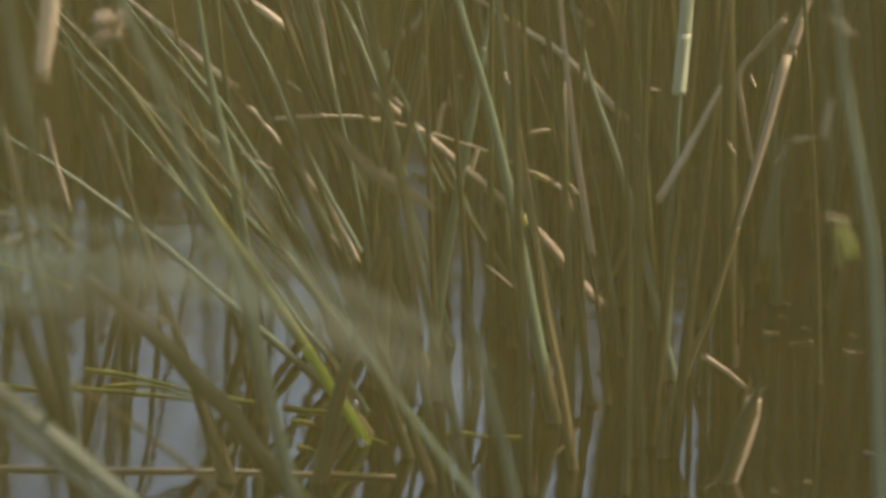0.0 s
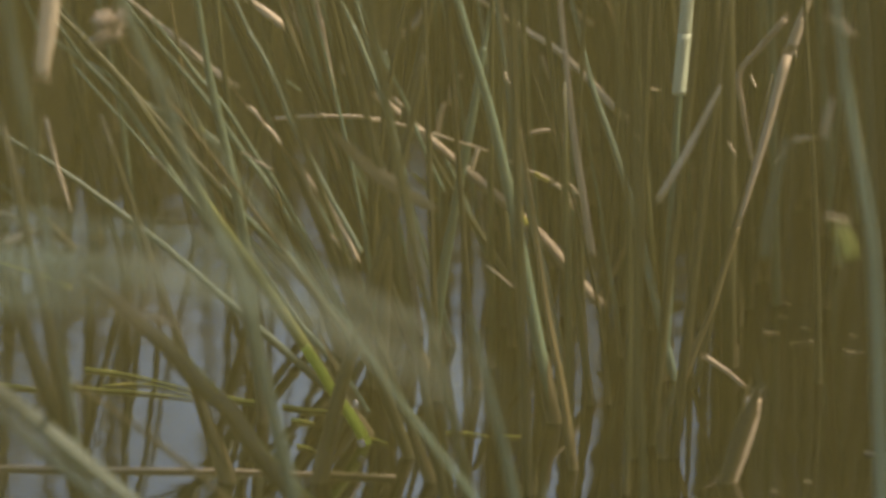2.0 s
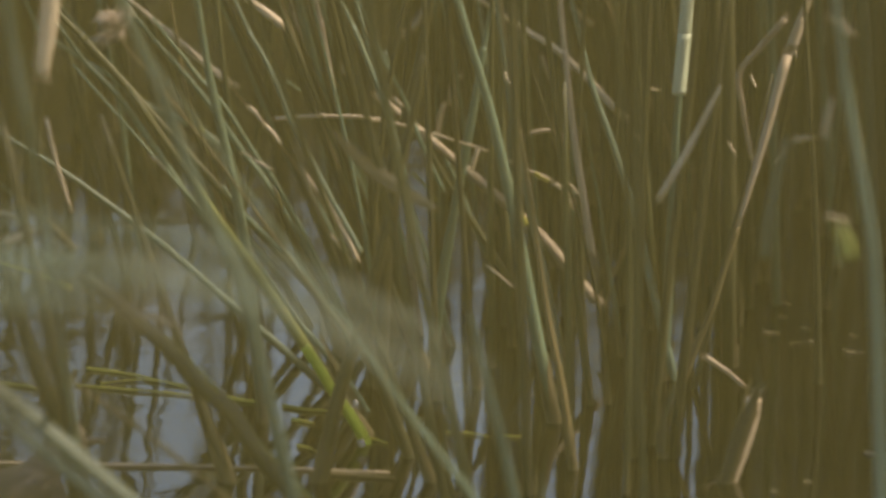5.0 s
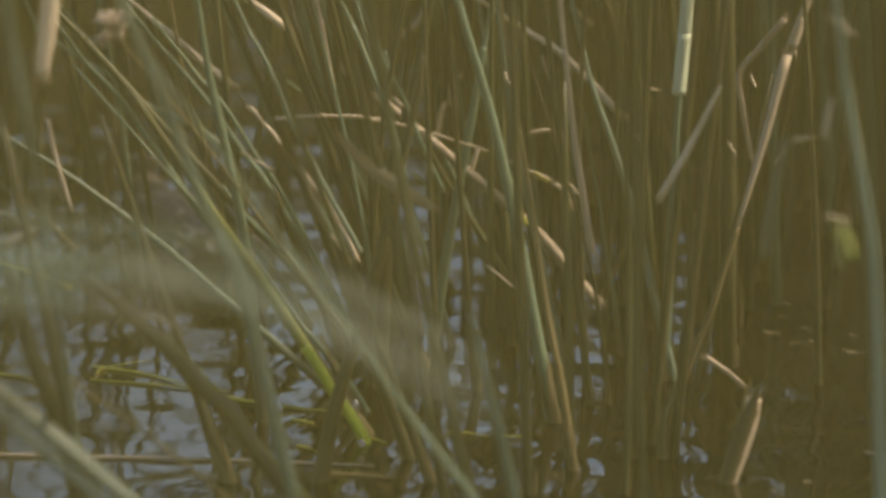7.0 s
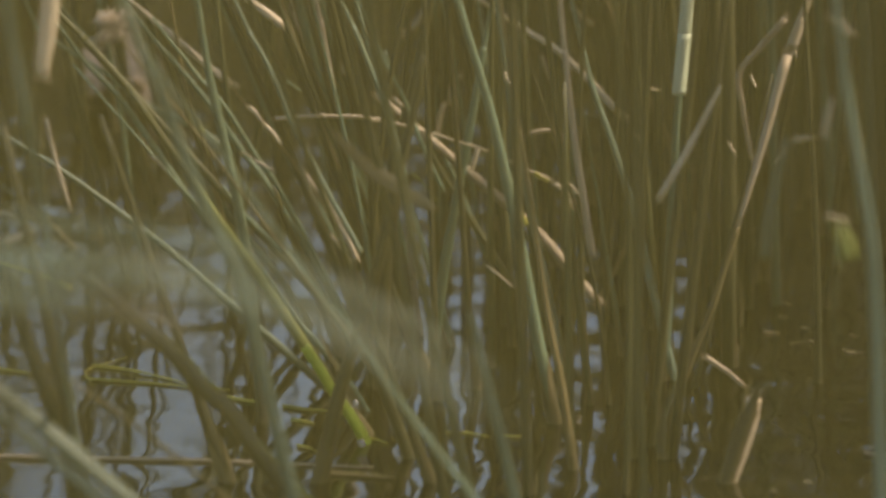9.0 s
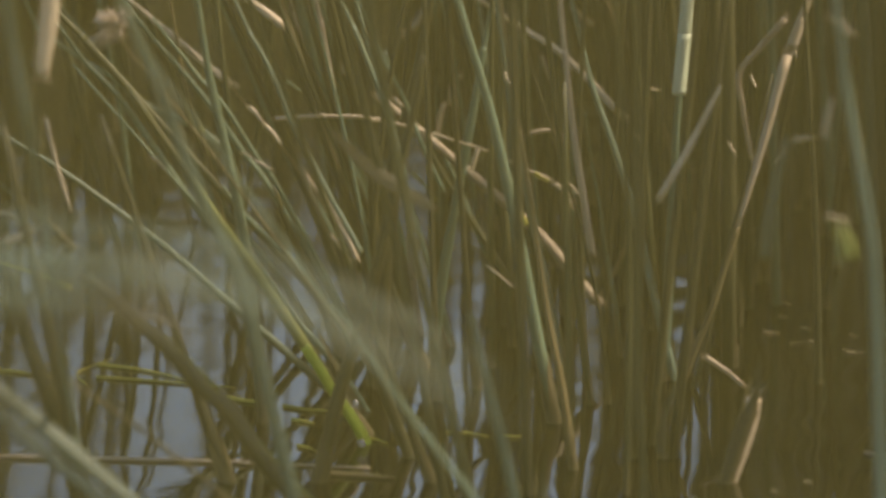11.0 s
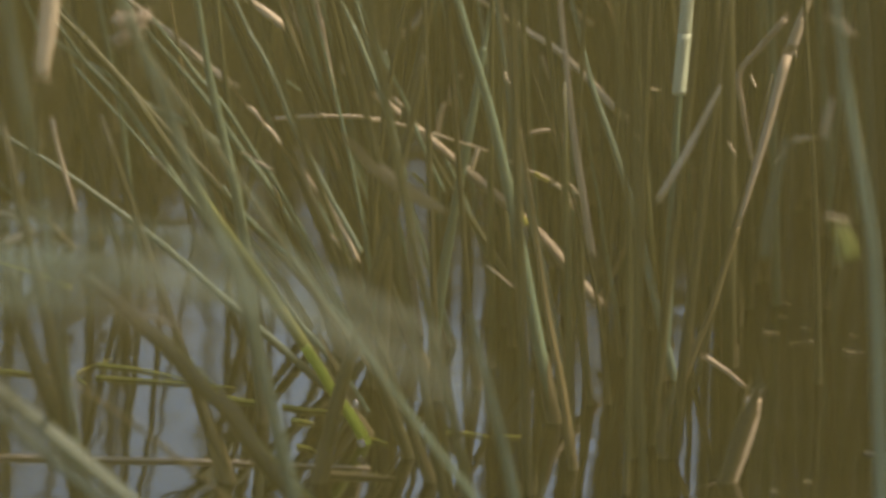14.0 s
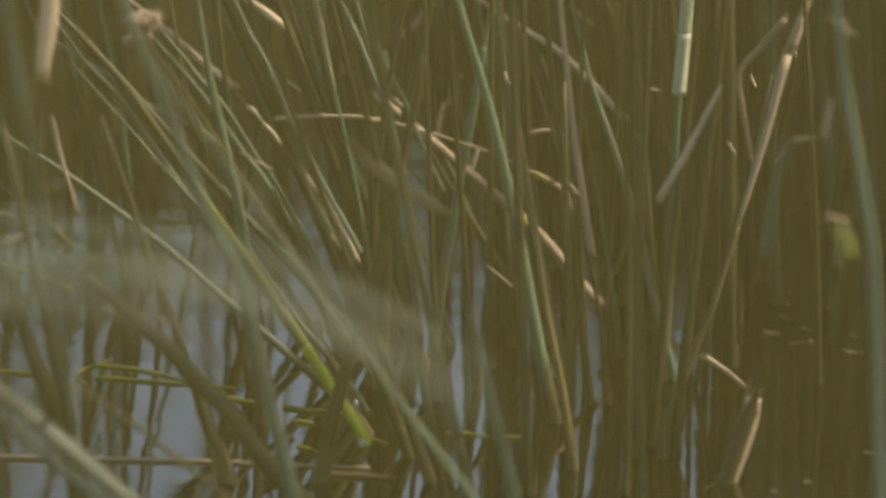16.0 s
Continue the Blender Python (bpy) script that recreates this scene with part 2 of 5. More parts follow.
NAME = {"green": "bulrush_stem", "olive": "bulrush_stem", "brown": "withered_reed", "dry": "dry_reed", "young": "reed_shoot", "leaf": "reed_leaf",
        "pale": "bulrush_stem", "fresh": "bulrush_stem", "dark": "bulrush_stem", "sunlit": "bulrush_stem", "straw": "dry_reed", "husk": "reed_husk", "yellowed": "withered_leaf"}
MADE = []


def sheath(ob, line, width, rng):
    """The withered sleeve round a stem's foot, torn open at its upper rim."""
    top = rng.uniform(0.13, 0.17)
    along = [p for p in line if p.z < line[0].z + top][-3:]
    a, b = line[0], line[0].lerp(along[-1], 1.0) if along[-1] != line[0] else line[0] + Vector((0, 0, top))
    way = b - a
    side, sides = way.normalized().cross(Vector((0, 1, 0.2))).normalized(), 9
    up = side.cross(way.normalized())
    verts, faces, uvs = [], [], []
    for k in range(4):
        for j in range(sides):
            t = 2 * math.pi * j / sides
            f = (0.0, 0.45, 0.8, 1.0)[k] * (1 + (0.22 * math.sin(3 * t + width * 900) if k == 3 else 0))
            r = width / 2 * (1.05 + 0.07 * k / 3)
            verts.append(tuple(way * f + side * (r * math.cos(t)) + up * (r * math.sin(t))))
            uvs.append((j / sides * 0.5, f * 0.2))
    for k in range(3):
        for j in range(sides):
            p, q = k * sides + j, k * sides + (j + 1) % sides
            faces.append((p, q, q + sides, p + sides))
    me = bpy.data.meshes.new("sheath")
    me.from_pydata(verts, [], faces)
    me.uv_layers.new(name="along").data.foreach_set("uv", [c for f in faces for v in f for c in uvs[v]])
    me.materials.append(PLANT["sheath"])
    me.shade_smooth()
    child = new("sheath", me)
    child.parent = ob
    tagged(child, "withered brown sheath")


def frayed(ob, at, way, width, kind):
    """Loose fibres at the broken end of a dry reed."""
    rng = random.Random(int(abs(at.x) * 1e4))
    verts, faces = [], []
    side = way.cross(Vector((0, 1, 0.2))).normalized()
    up = side.cross(way)
    for _ in range(9):
        t, r = rng.uniform(0, 6.28), width * rng.uniform(0.2, 0.42)
        foot = side * (r * math.cos(t)) + up * (r * math.sin(t)) - way * width * 0.3
        end = foot + way * width * rng.uniform(0.7, 1.7) + (side * rng.gauss(0, 0.25) + up * rng.gauss(0, 0.25)) * width
        w = width * 0.09
        b = len(verts)
        verts += [tuple(at + foot + side * w), tuple(at + foot - side * w * 0.5 + up * w), tuple(at + foot - side * w * 0.5 - up * w), tuple(at + end)]
        faces += [(b, b + 1, b + 3), (b + 1, b + 2, b + 3), (b + 2, b, b + 3)]
    me = bpy.data.meshes.new("frayed_end")
    me.from_pydata(verts, [], faces)
    me.uv_layers.new(name="along")
    me.materials.append(PLANT[kind])
    child = new("frayed_end", me)
    child.parent = ob
    tagged(child, "frayed broken end")


def stalk(kind, width, flat, tip, *points):
    me, base = stalk_mesh(NAME[kind], points, width, flat, tip, PLANT[kind])
    ob = new(NAME[kind], me)
    ob.location = base
    tagged(ob, LABEL[kind], "reed", "reeds in the pond")
    line = spline(points)
    if points[0][2] < 0 and flat > 0.9 and kind not in ("young", "sunlit"):
        sheath(ob, line, width, random.Random(len(MADE)))
    if kind in ("dry", "straw", "husk", "brown") and tip > 0.5:
        frayed(ob, line[-1] - base, (line[-1] - line[-2]).normalized(), width * tip, kind)
    if kind in ("dry", "straw", "husk") and points[0][2] > 0:
        frayed(ob, line[0] - base, (line[0] - line[1]).normalized(), width, kind)
    MADE.append(ob)
    return ob


def leaf_stalk(kind, width, flat, tip, *points):
    me, base = stalk_mesh("reed_leaf", points, width, flat, tip, PLANT[kind], 10, 0.25)
    ob = new("reed_leaf", me)
    ob.location = base
    rib, start = stalk_mesh("midrib", [p for p in points], width * 0.10, 1.0, 0.3, PLANT[kind], 6)
    child = new("midrib", rib)
    child.parent = ob
    child.location = (0, -width * 0.02, 0)
    tagged(ob, LABEL[kind], "reed leaf", "reeds in the pond")
    return ob


# near-shore blades added at the lens, blurred to a haze; view through their gap
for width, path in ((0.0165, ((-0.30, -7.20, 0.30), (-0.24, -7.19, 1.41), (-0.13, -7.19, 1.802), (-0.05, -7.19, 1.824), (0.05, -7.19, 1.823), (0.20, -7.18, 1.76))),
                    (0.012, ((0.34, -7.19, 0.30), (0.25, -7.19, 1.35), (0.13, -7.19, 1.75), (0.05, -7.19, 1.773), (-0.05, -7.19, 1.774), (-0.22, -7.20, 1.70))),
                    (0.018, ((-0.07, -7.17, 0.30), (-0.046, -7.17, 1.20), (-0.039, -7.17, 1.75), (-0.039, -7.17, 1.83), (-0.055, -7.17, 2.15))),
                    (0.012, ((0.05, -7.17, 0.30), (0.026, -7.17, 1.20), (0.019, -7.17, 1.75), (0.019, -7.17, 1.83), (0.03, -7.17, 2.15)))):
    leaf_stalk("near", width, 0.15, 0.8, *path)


leaf_stalk("leaf", 0.0156, 0.10, 0.14, (-0.538, -4.300, 0.591), (-0.417, -4.300, 0.989), (-0.288, -4.300, 1.069), (-0.192, -4.300, 1.067), (-0.149, -4.300, 1.063), (-0.109, -4.300, 1.053), (-0.075, -4.300, 1.042), (-0.038, -4.300, 1.024), (-0.007, -4.300, 1.005), (0.030, -4.300, 0.981))
leaf_stalk("leaf", 0.0184, 0.10, 0.10, (-0.506, -4.100, 0.509), (-0.419, -4.100, 0.899), (-0.298, -4.100, 0.994), (-0.248, -4.100, 0.999), (-0.215, -4.100, 1.000), (-0.196, -4.100, 0.998))
stalk("pale", 0.0098, 1.00, 0.35, (-0.342, -1.500, -0.100), (-0.382, -1.550, 0.110), (-0.384, -1.650, 0.225), (-0.373, -1.950, 0.384), (-0.359, -2.250, 0.530), (-0.353, -2.450, 0.640), (-0.352, -2.550, 0.706), (-0.355, -2.600, 0.768), (-0.364, -2.600, 0.817), (-0.373, -2.600, 0.871), (-0.465, -2.600, 1.413))
stalk("dark", 0.0248, 1.00, 0.50, (-0.345, -1.580, -0.100), (-0.382, -1.580, 0.118), (-0.395, -1.580, 0.180), (-0.409, -1.580, 0.223), (-0.425, -1.580, 0.266), (-0.442, -1.580, 0.319), (-0.452, -1.580, 0.371))
leaf_stalk("leaf", 0.0204, 0.20, 0.30, (-0.017, -1.750, -0.100), (-0.320, -1.750, 0.173), (-0.383, -1.750, 0.230), (-0.451, -1.750, 0.289), (-0.676, -1.750, 0.488))
leaf_stalk("leaf", 0.0158, 0.20, 0.30, (0.038, -1.900, -0.100), (-0.348, -1.900, 0.226), (-0.395, -1.900, 0.266), (-0.439, -1.900, 0.304), (-0.667, -1.900, 0.499))
stalk("dark", 0.0176, 1.00, 0.35, (-0.327, -1.600, -0.100), (-0.462, -1.600, 0.564))
stalk("pale", 0.0164, 1.00, 0.35, (0.471, -1.600, -0.100), (0.461, -1.600, 0.129), (0.453, -1.600, 0.302), (0.446, -1.600, 0.399), (0.432, -1.600, 0.484), (0.416, -1.600, 0.573), (0.403, -1.600, 0.669), (0.306, -1.600, 1.362))
stalk("husk", 0.0192, 1.00, 0.75, (-0.400, -1.600, 0.698), (-0.406, -1.600, 0.636), (-0.411, -1.600, 0.605), (-0.413, -1.600, 0.587))
stalk("leaf", 0.0152, 1.00, 0.35, (-0.079, -1.850, -0.100), (-0.186, -1.850, 0.357), (-0.205, -1.850, 0.438), (-0.238, -1.850, 0.508), (-0.278, -1.850, 0.617), (-0.316, -1.850, 0.713), (-0.570, -1.850, 1.365))
stalk("dry", 0.0080, 0.40, 0.60, (-0.328, -1.300, 0.250), (-0.310, -1.300, 0.244), (-0.297, -1.300, 0.237))
stalk("dark", 0.0192, 1.00, 0.35, (-0.212, -1.103, -0.100), (-0.248, -1.100, 0.008), (-0.270, -1.098, 0.075), (-0.292, -1.096, 0.141), (-0.386, -1.087, 0.426))
stalk("brown", 0.0070, 0.30, 0.35, (0.050, -1.600, -0.100), (-0.228, -1.600, 0.130), (-0.325, -1.600, 0.210), (-0.392, -1.600, 0.258), (-0.596, -1.600, 0.403))
stalk("green", 0.0081, 1.00, 0.35, (0.221, -1.700, -0.100), (0.033, -1.700, 0.157), (-0.014, -1.700, 0.220), (-0.049, -1.700, 0.268), (-0.095, -1.700, 0.335), (-0.296, -1.700, 0.621))
bent_leaf = leaf_stalk("brown", 0.0215, 0.12, 0.15, (-0.122, -1.250, 0.445), (-0.084, -1.250, 0.408), (-0.043, -1.250, 0.378), (-0.004, -1.250, 0.355))
tagged(bent_leaf, "withered tan reed leaf bent over among green stems")
stalk("green", 0.0143, 1.00, 0.35, (0.122, -1.500, -0.100), (0.075, -1.500, 0.107), (0.055, -1.500, 0.194), (0.035, -1.500, 0.275), (0.028, -1.500, 0.304))
stalk("leaf", 0.0108, 1.00, 0.35, (-0.022, -0.720, -0.100), (-0.254, -0.720, 0.110), (-0.335, -0.720, 0.183), (-0.402, -0.720, 0.236), (-0.466, -0.720, 0.283), (-0.536, -0.720, 0.326), (-0.962, -0.720, 0.587))
stalk("olive", 0.0111, 1.00, 0.35, (0.014, -0.600, -0.100), (-0.388, -0.600, 0.358), (-0.437, -0.600, 0.414), (-0.494, -0.600, 0.474), (-0.980, -0.600, 0.978))
stalk("leaf", 0.0099, 1.00, 0.35, (-0.109, -0.400, -0.100), (-0.202, -0.400, 0.056), (-0.252, -0.400, 0.122), (-0.301, -0.400, 0.185), (-0.343, -0.400, 0.238), (-0.369, -0.400, 0.273), (-0.402, -0.400, 0.315), (-0.447, -0.400, 0.375), (-0.487, -0.400, 0.423), (-0.839, -0.400, 0.846))
stalk("green", 0.0086, 1.00, 0.35, (-0.262, -0.300, 0.198), (-0.322, -0.300, 0.238), (-0.376, -0.300, 0.264), (-0.415, -0.300, 0.296), (-0.468, -0.300, 0.330), (-0.514, -0.300, 0.366), (-0.531, -0.300, 0.407), (-0.747, -0.300, 0.912))
stalk("green", 0.0104, 1.00, 0.50, (-0.079, -0.500, -0.100), (-0.186, -0.500, 0.038), (-0.248, -0.500, 0.104), (-0.304, -0.500, 0.176), (-0.338, -0.500, 0.226), (-0.369, -0.500, 0.273), (-0.396, -0.500, 0.313), (-0.420, -0.500, 0.341), (-0.441, -0.500, 0.363), (-0.478, -0.500, 0.415))
stalk("green", 0.0089, 1.00, 0.35, (-0.042, -0.550, -0.100), (-0.197, -0.550, 0.188), (-0.245, -0.550, 0.259), (-0.286, -0.550, 0.320), (-0.329, -0.550, 0.374), (-0.351, -0.550, 0.399), (-0.392, -0.550, 0.453), (-0.722, -0.550, 0.893))
stalk("green", 0.0062, 1.00, 0.40, (-0.039, -0.600, -0.100), (-0.182, -0.600, 0.193), (-0.230, -0.600, 0.271), (-0.267, -0.600, 0.331), (-0.298, -0.600, 0.367), (-0.316, -0.600, 0.392), (-0.335, -0.600, 0.415), (-0.351, -0.600, 0.439))
stalk("pale", 0.0066, 1.00, 0.60, (-0.096, -0.860, 0.210), (-0.114, -0.860, 0.244), (-0.132, -0.860, 0.277), (-0.151, -0.860, 0.316), (-0.178, -0.860, 0.369), (-0.194, -0.860, 0.412), (-0.210, -0.860, 0.447), (-0.226, -0.860, 0.476), (-0.244, -0.860, 0.518), (-0.460, -0.860, 1.024))
stalk("green", 0.0129, 1.00, 0.35, (-0.057, -0.250, -0.100), (-0.119, -0.250, 0.041), (-0.159, -0.250, 0.112), (-0.188, -0.250, 0.168), (-0.209, -0.250, 0.208), (-0.227, -0.250, 0.251), (-0.245, -0.250, 0.297), (-0.269, -0.250, 0.356), (-0.287, -0.250, 0.396), (-0.507, -0.250, 0.901))
stalk("dry", 0.0062, 1.00, 0.60, (-0.135, -0.500, 0.333), (-0.144, -0.500, 0.380), (-0.150, -0.500, 0.415), (-0.157, -0.500, 0.445), (-0.276, -0.500, 0.982))
stalk("brown", 0.0055, 1.00, 0.35, (-0.127, -0.600, 0.250), (-0.149, -0.600, 0.320), (-0.159, -0.600, 0.352), (-0.171, -0.600, 0.387), (-0.184, -0.600, 0.425), (-0.197, -0.600, 0.464), (-0.379, -0.600, 0.983))
stalk("green", 0.0121, 1.00, 0.35, (-0.024, -0.300, -0.100), (-0.068, -0.300, 0.053), (-0.100, -0.300, 0.142), (-0.129, -0.300, 0.220), (-0.146, -0.300, 0.271), (-0.164, -0.300, 0.332), (-0.181, -0.300, 0.403), (-0.313, -0.300, 0.937))
stalk("pale", 0.0074, 1.00, 0.35, (-0.046, -0.700, 0.266), (-0.057, -0.700, 0.308), (-0.070, -0.700, 0.353), (-0.090, -0.700, 0.406), (-0.107, -0.700, 0.449), (-0.125, -0.700, 0.486), (-0.369, -0.700, 0.979))
stalk("green", 0.0130, 1.00, 0.35, (-0.018, -0.200, -0.100), (-0.061, -0.200, 0.088), (-0.083, -0.200, 0.163), (-0.101, -0.200, 0.223), (-0.115, -0.200, 0.268), (-0.130, -0.200, 0.324), (-0.144, -0.200, 0.383), (-0.273, -0.200, 0.917))
stalk("green", 0.0054, 1.00, 0.35, (0.001, -0.650, 0.233), (-0.027, -0.650, 0.296), (-0.046, -0.650, 0.347), (-0.067, -0.650, 0.388), (-0.088, -0.650, 0.436), (-0.103, -0.650, 0.474), (-0.310, -0.650, 0.983))
stalk("green", 0.0137, 1.00, 0.35, (-0.025, -0.580, -0.100), (-0.003, -0.580, 0.088), (0.008, -0.580, 0.160), (0.021, -0.580, 0.231), (0.039, -0.580, 0.330), (0.049, -0.580, 0.393), (0.062, -0.580, 0.460), (0.166, -0.580, 0.999))
stalk("dark", 0.0182, 1.00, 0.35, (-0.158, -1.100, -0.100), (-0.145, -1.100, -0.018), (-0.133, -1.100, 0.042), (-0.117, -1.100, 0.109), (-0.099, -1.100, 0.169), (-0.079, -1.100, 0.235), (-0.060, -1.100, 0.314), (-0.044, -1.100, 0.386), (-0.029, -1.100, 0.451), (-0.022, -1.100, 0.497))
# dark leaf added to deepen a patch under the pale arching leaves
leaf_stalk("dark", 0.0150, 0.15, 0.35, (-0.255, -4.500, 0.800), (-0.233, -4.500, 0.996), (-0.206, -4.500, 1.074), (-0.183, -4.500, 1.095), (-0.164, -4.500, 1.100), (-0.144, -4.500, 1.092), (-0.127, -4.500, 1.074))
stalk("fresh", 0.0131, 1.00, 0.70, (-0.152, -0.930, 0.101), (-0.171, -0.930, 0.131), (-0.203, -0.930, 0.182), (-0.236, -0.930, 0.232), (-0.265, -0.930, 0.274), (-0.288, -0.930, 0.313))
stalk("young", 0.0145, 1.00, 0.85, (-0.051, -0.940, -0.100), (-0.089, -0.940, -0.004), (-0.100, -0.940, 0.020), (-0.112, -0.940, 0.040), (-0.127, -0.940, 0.061), (-0.144, -0.940, 0.090), (-0.161, -0.940, 0.116))
stalk("green", 0.0080, 1.00, 0.40, (-0.037, -0.800, -0.100), (-0.097, -0.800, 0.011), (-0.124, -0.800, 0.051), (-0.161, -0.800, 0.096), (-0.204, -0.800, 0.159), (-0.231, -0.800, 0.200))
stalk("pale", 0.0069, 1.00, 0.40, (-0.003, -0.600, -0.100), (-0.093, -0.600, 0.027), (-0.131, -0.600, 0.070), (-0.165, -0.600, 0.105), (-0.196, -0.600, 0.140), (-0.237, -0.600, 0.189))
stalk("green", 0.0075, 1.00, 0.40, (0.000, -0.700, -0.100), (-0.166, -0.700, 0.140), (-0.197, -0.700, 0.175), (-0.224, -0.700, 0.202), (-0.244, -0.700, 0.224), (-0.264, -0.700, 0.252))
stalk("dark", 0.0244, 1.00, 0.60, (-0.067, -1.350, -0.100), (-0.154, -1.350, 0.043), (-0.185, -1.350, 0.083), (-0.210, -1.350, 0.117), (-0.237, -1.350, 0.158), (-0.268, -1.350, 0.185), (-0.298, -1.350, 0.222), (-0.350, -1.350, 0.271), (-0.392, -1.350, 0.306))
stalk("fresh", 0.0043, 1.00, 0.40, (-0.244, -1.370, 0.180), (-0.258, -1.370, 0.198), (-0.279, -1.370, 0.221), (-0.303, -1.370, 0.247))
stalk("fresh", 0.0055, 1.00, 0.40, (-0.132, -1.370, 0.046), (-0.162, -1.370, 0.079), (-0.181, -1.370, 0.101), (-0.203, -1.370, 0.125))
stalk("dry", 0.0206, 0.95, 0.85, (0.319, -1.100, -0.017), (0.331, -1.100, 0.014), (0.341, -1.100, 0.042), (0.350, -1.100, 0.072), (0.354, -1.100, 0.099))
stalk("fresh", 0.0164, 0.50, 0.50, (0.391, -2.000, 0.490), (0.389, -2.000, 0.505), (0.381, -2.000, 0.522))
# short pale tube over the green stem for its sunlit stretch
stalk("sunlit", 0.0169, 1.00, 0.90, (0.283, -0.680, 0.361), (0.286, -0.680, 0.400), (0.289, -0.680, 0.435), (0.292, -0.680, 0.480), (0.328, -0.680, 1.029))
stalk("green", 0.0129, 1.00, 0.35, (0.266, -0.660, -0.100), (0.272, -0.660, 0.080), (0.275, -0.660, 0.165), (0.277, -0.660, 0.215), (0.280, -0.660, 0.264), (0.281, -0.660, 0.313), (0.284, -0.660, 0.358), (0.287, -0.660, 0.396), (0.290, -0.660, 0.431), (0.291, -0.660, 0.458))
stalk("brown", 0.0087, 1.00, 0.35, (0.391, -0.200, -0.100), (0.296, -0.200, 0.178), (0.262, -0.200, 0.257), (0.241, -0.200, 0.303), (0.226, -0.200, 0.341), (0.206, -0.200, 0.385), (-0.019, -0.200, 0.887))
stalk("pale", 0.0071, 1.00, 0.35, (0.290, -0.300, -0.100), (0.271, -0.300, 0.090), (0.260, -0.300, 0.179), (0.253, -0.300, 0.224), (0.250, -0.300, 0.264), (0.248, -0.300, 0.304), (0.242, -0.300, 0.348), (0.234, -0.300, 0.403), (0.159, -0.300, 0.948))
stalk("green", 0.0062, 1.00, 0.35, (0.232, -0.550, -0.100), (0.214, -0.550, 0.051), (0.204, -0.550, 0.115), (0.197, -0.550, 0.159), (0.192, -0.550, 0.195), (0.183, -0.550, 0.245), (0.174, -0.550, 0.309))
stalk("leaf", 0.0131, 0.30, 0.50, (0.340, -1.500, 0.362), (0.344, -1.500, 0.408), (0.352, -1.500, 0.448), (0.362, -1.500, 0.494))
stalk("straw", 0.0105, 1.00, 0.35, (-0.260, -0.500, 0.333), (-0.309, -0.500, 0.374), (-0.343, -0.500, 0.404), (-0.388, -0.500, 0.443), (-0.614, -0.500, 0.640))
stalk("brown", 0.0070, 1.00, 0.35, (-0.207, -0.550, -0.100), (-0.287, -0.550, 0.245), (-0.297, -0.550, 0.287), (-0.314, -0.550, 0.337), (-0.333, -0.550, 0.453), (-0.448, -0.550, 1.144))
stalk("green", 0.0146, 1.00, 0.35, (-0.203, -0.855, -0.100), (-0.222, -0.845, 0.101), (-0.229, -0.841, 0.183), (-0.245, -0.836, 0.284), (-0.273, -0.829, 0.412), (-0.288, -0.825, 0.509), (-0.395, -0.790, 1.200))
stalk("olive", 0.0085, 1.00, 0.35, (-0.214, -0.407, -0.100), (-0.264, -0.383, 0.242), (-0.276, -0.377, 0.321), (-0.289, -0.372, 0.392), (-0.421, -0.324, 1.078))
stalk("straw", 0.0119, 1.00, 0.35, (-0.197, -0.500, 0.408), (-0.221, -0.500, 0.427), (-0.249, -0.500, 0.447), (-0.411, -0.500, 0.563))
stalk("straw", 0.0097, 0.50, 0.60, (-0.137, -0.600, 0.196), (-0.120, -0.600, 0.175), (-0.106, -0.600, 0.146))
stalk("brown", 0.0071, 1.00, 0.35, (0.042, -0.461, -0.100), (-0.130, -0.435, 0.138), (-0.186, -0.427, 0.216), (-0.221, -0.422, 0.262), (-0.243, -0.420, 0.287), (-0.307, -0.412, 0.363))
stalk("olive", 0.0158, 1.00, 0.50, (-0.023, -0.900, -0.100), (-0.149, -0.900, 0.088), (-0.181, -0.900, 0.137), (-0.221, -0.900, 0.197), (-0.256, -0.900, 0.252), (-0.366, -0.900, 0.419))
stalk("green", 0.0087, 1.00, 0.35, (-0.049, -0.800, -0.100), (-0.104, -0.800, 0.009), (-0.131, -0.800, 0.061), (-0.177, -0.800, 0.117), (-0.435, -0.800, 0.423))
stalk("olive", 0.0141, 1.00, 0.35, (0.019, -1.089, -0.100), (-0.012, -1.099, -0.005), (-0.040, -1.109, 0.078), (-0.076, -1.120, 0.181), (-0.241, -1.173, 0.650))
stalk("green", 0.0042, 1.00, 0.60, (-0.072, -0.500, 0.376), (-0.058, -0.500, 0.333), (-0.048, -0.500, 0.313))
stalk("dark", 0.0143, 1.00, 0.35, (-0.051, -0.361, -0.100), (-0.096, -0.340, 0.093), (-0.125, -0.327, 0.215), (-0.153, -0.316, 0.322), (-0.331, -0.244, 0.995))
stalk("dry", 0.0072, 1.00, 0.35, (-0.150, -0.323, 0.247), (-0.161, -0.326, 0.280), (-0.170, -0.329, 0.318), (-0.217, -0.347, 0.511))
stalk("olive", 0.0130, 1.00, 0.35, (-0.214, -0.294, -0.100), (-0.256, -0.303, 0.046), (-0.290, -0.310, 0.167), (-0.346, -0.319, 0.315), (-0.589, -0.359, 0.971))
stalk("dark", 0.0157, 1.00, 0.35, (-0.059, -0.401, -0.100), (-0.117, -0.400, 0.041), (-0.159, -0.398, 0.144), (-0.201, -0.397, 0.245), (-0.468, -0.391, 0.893))
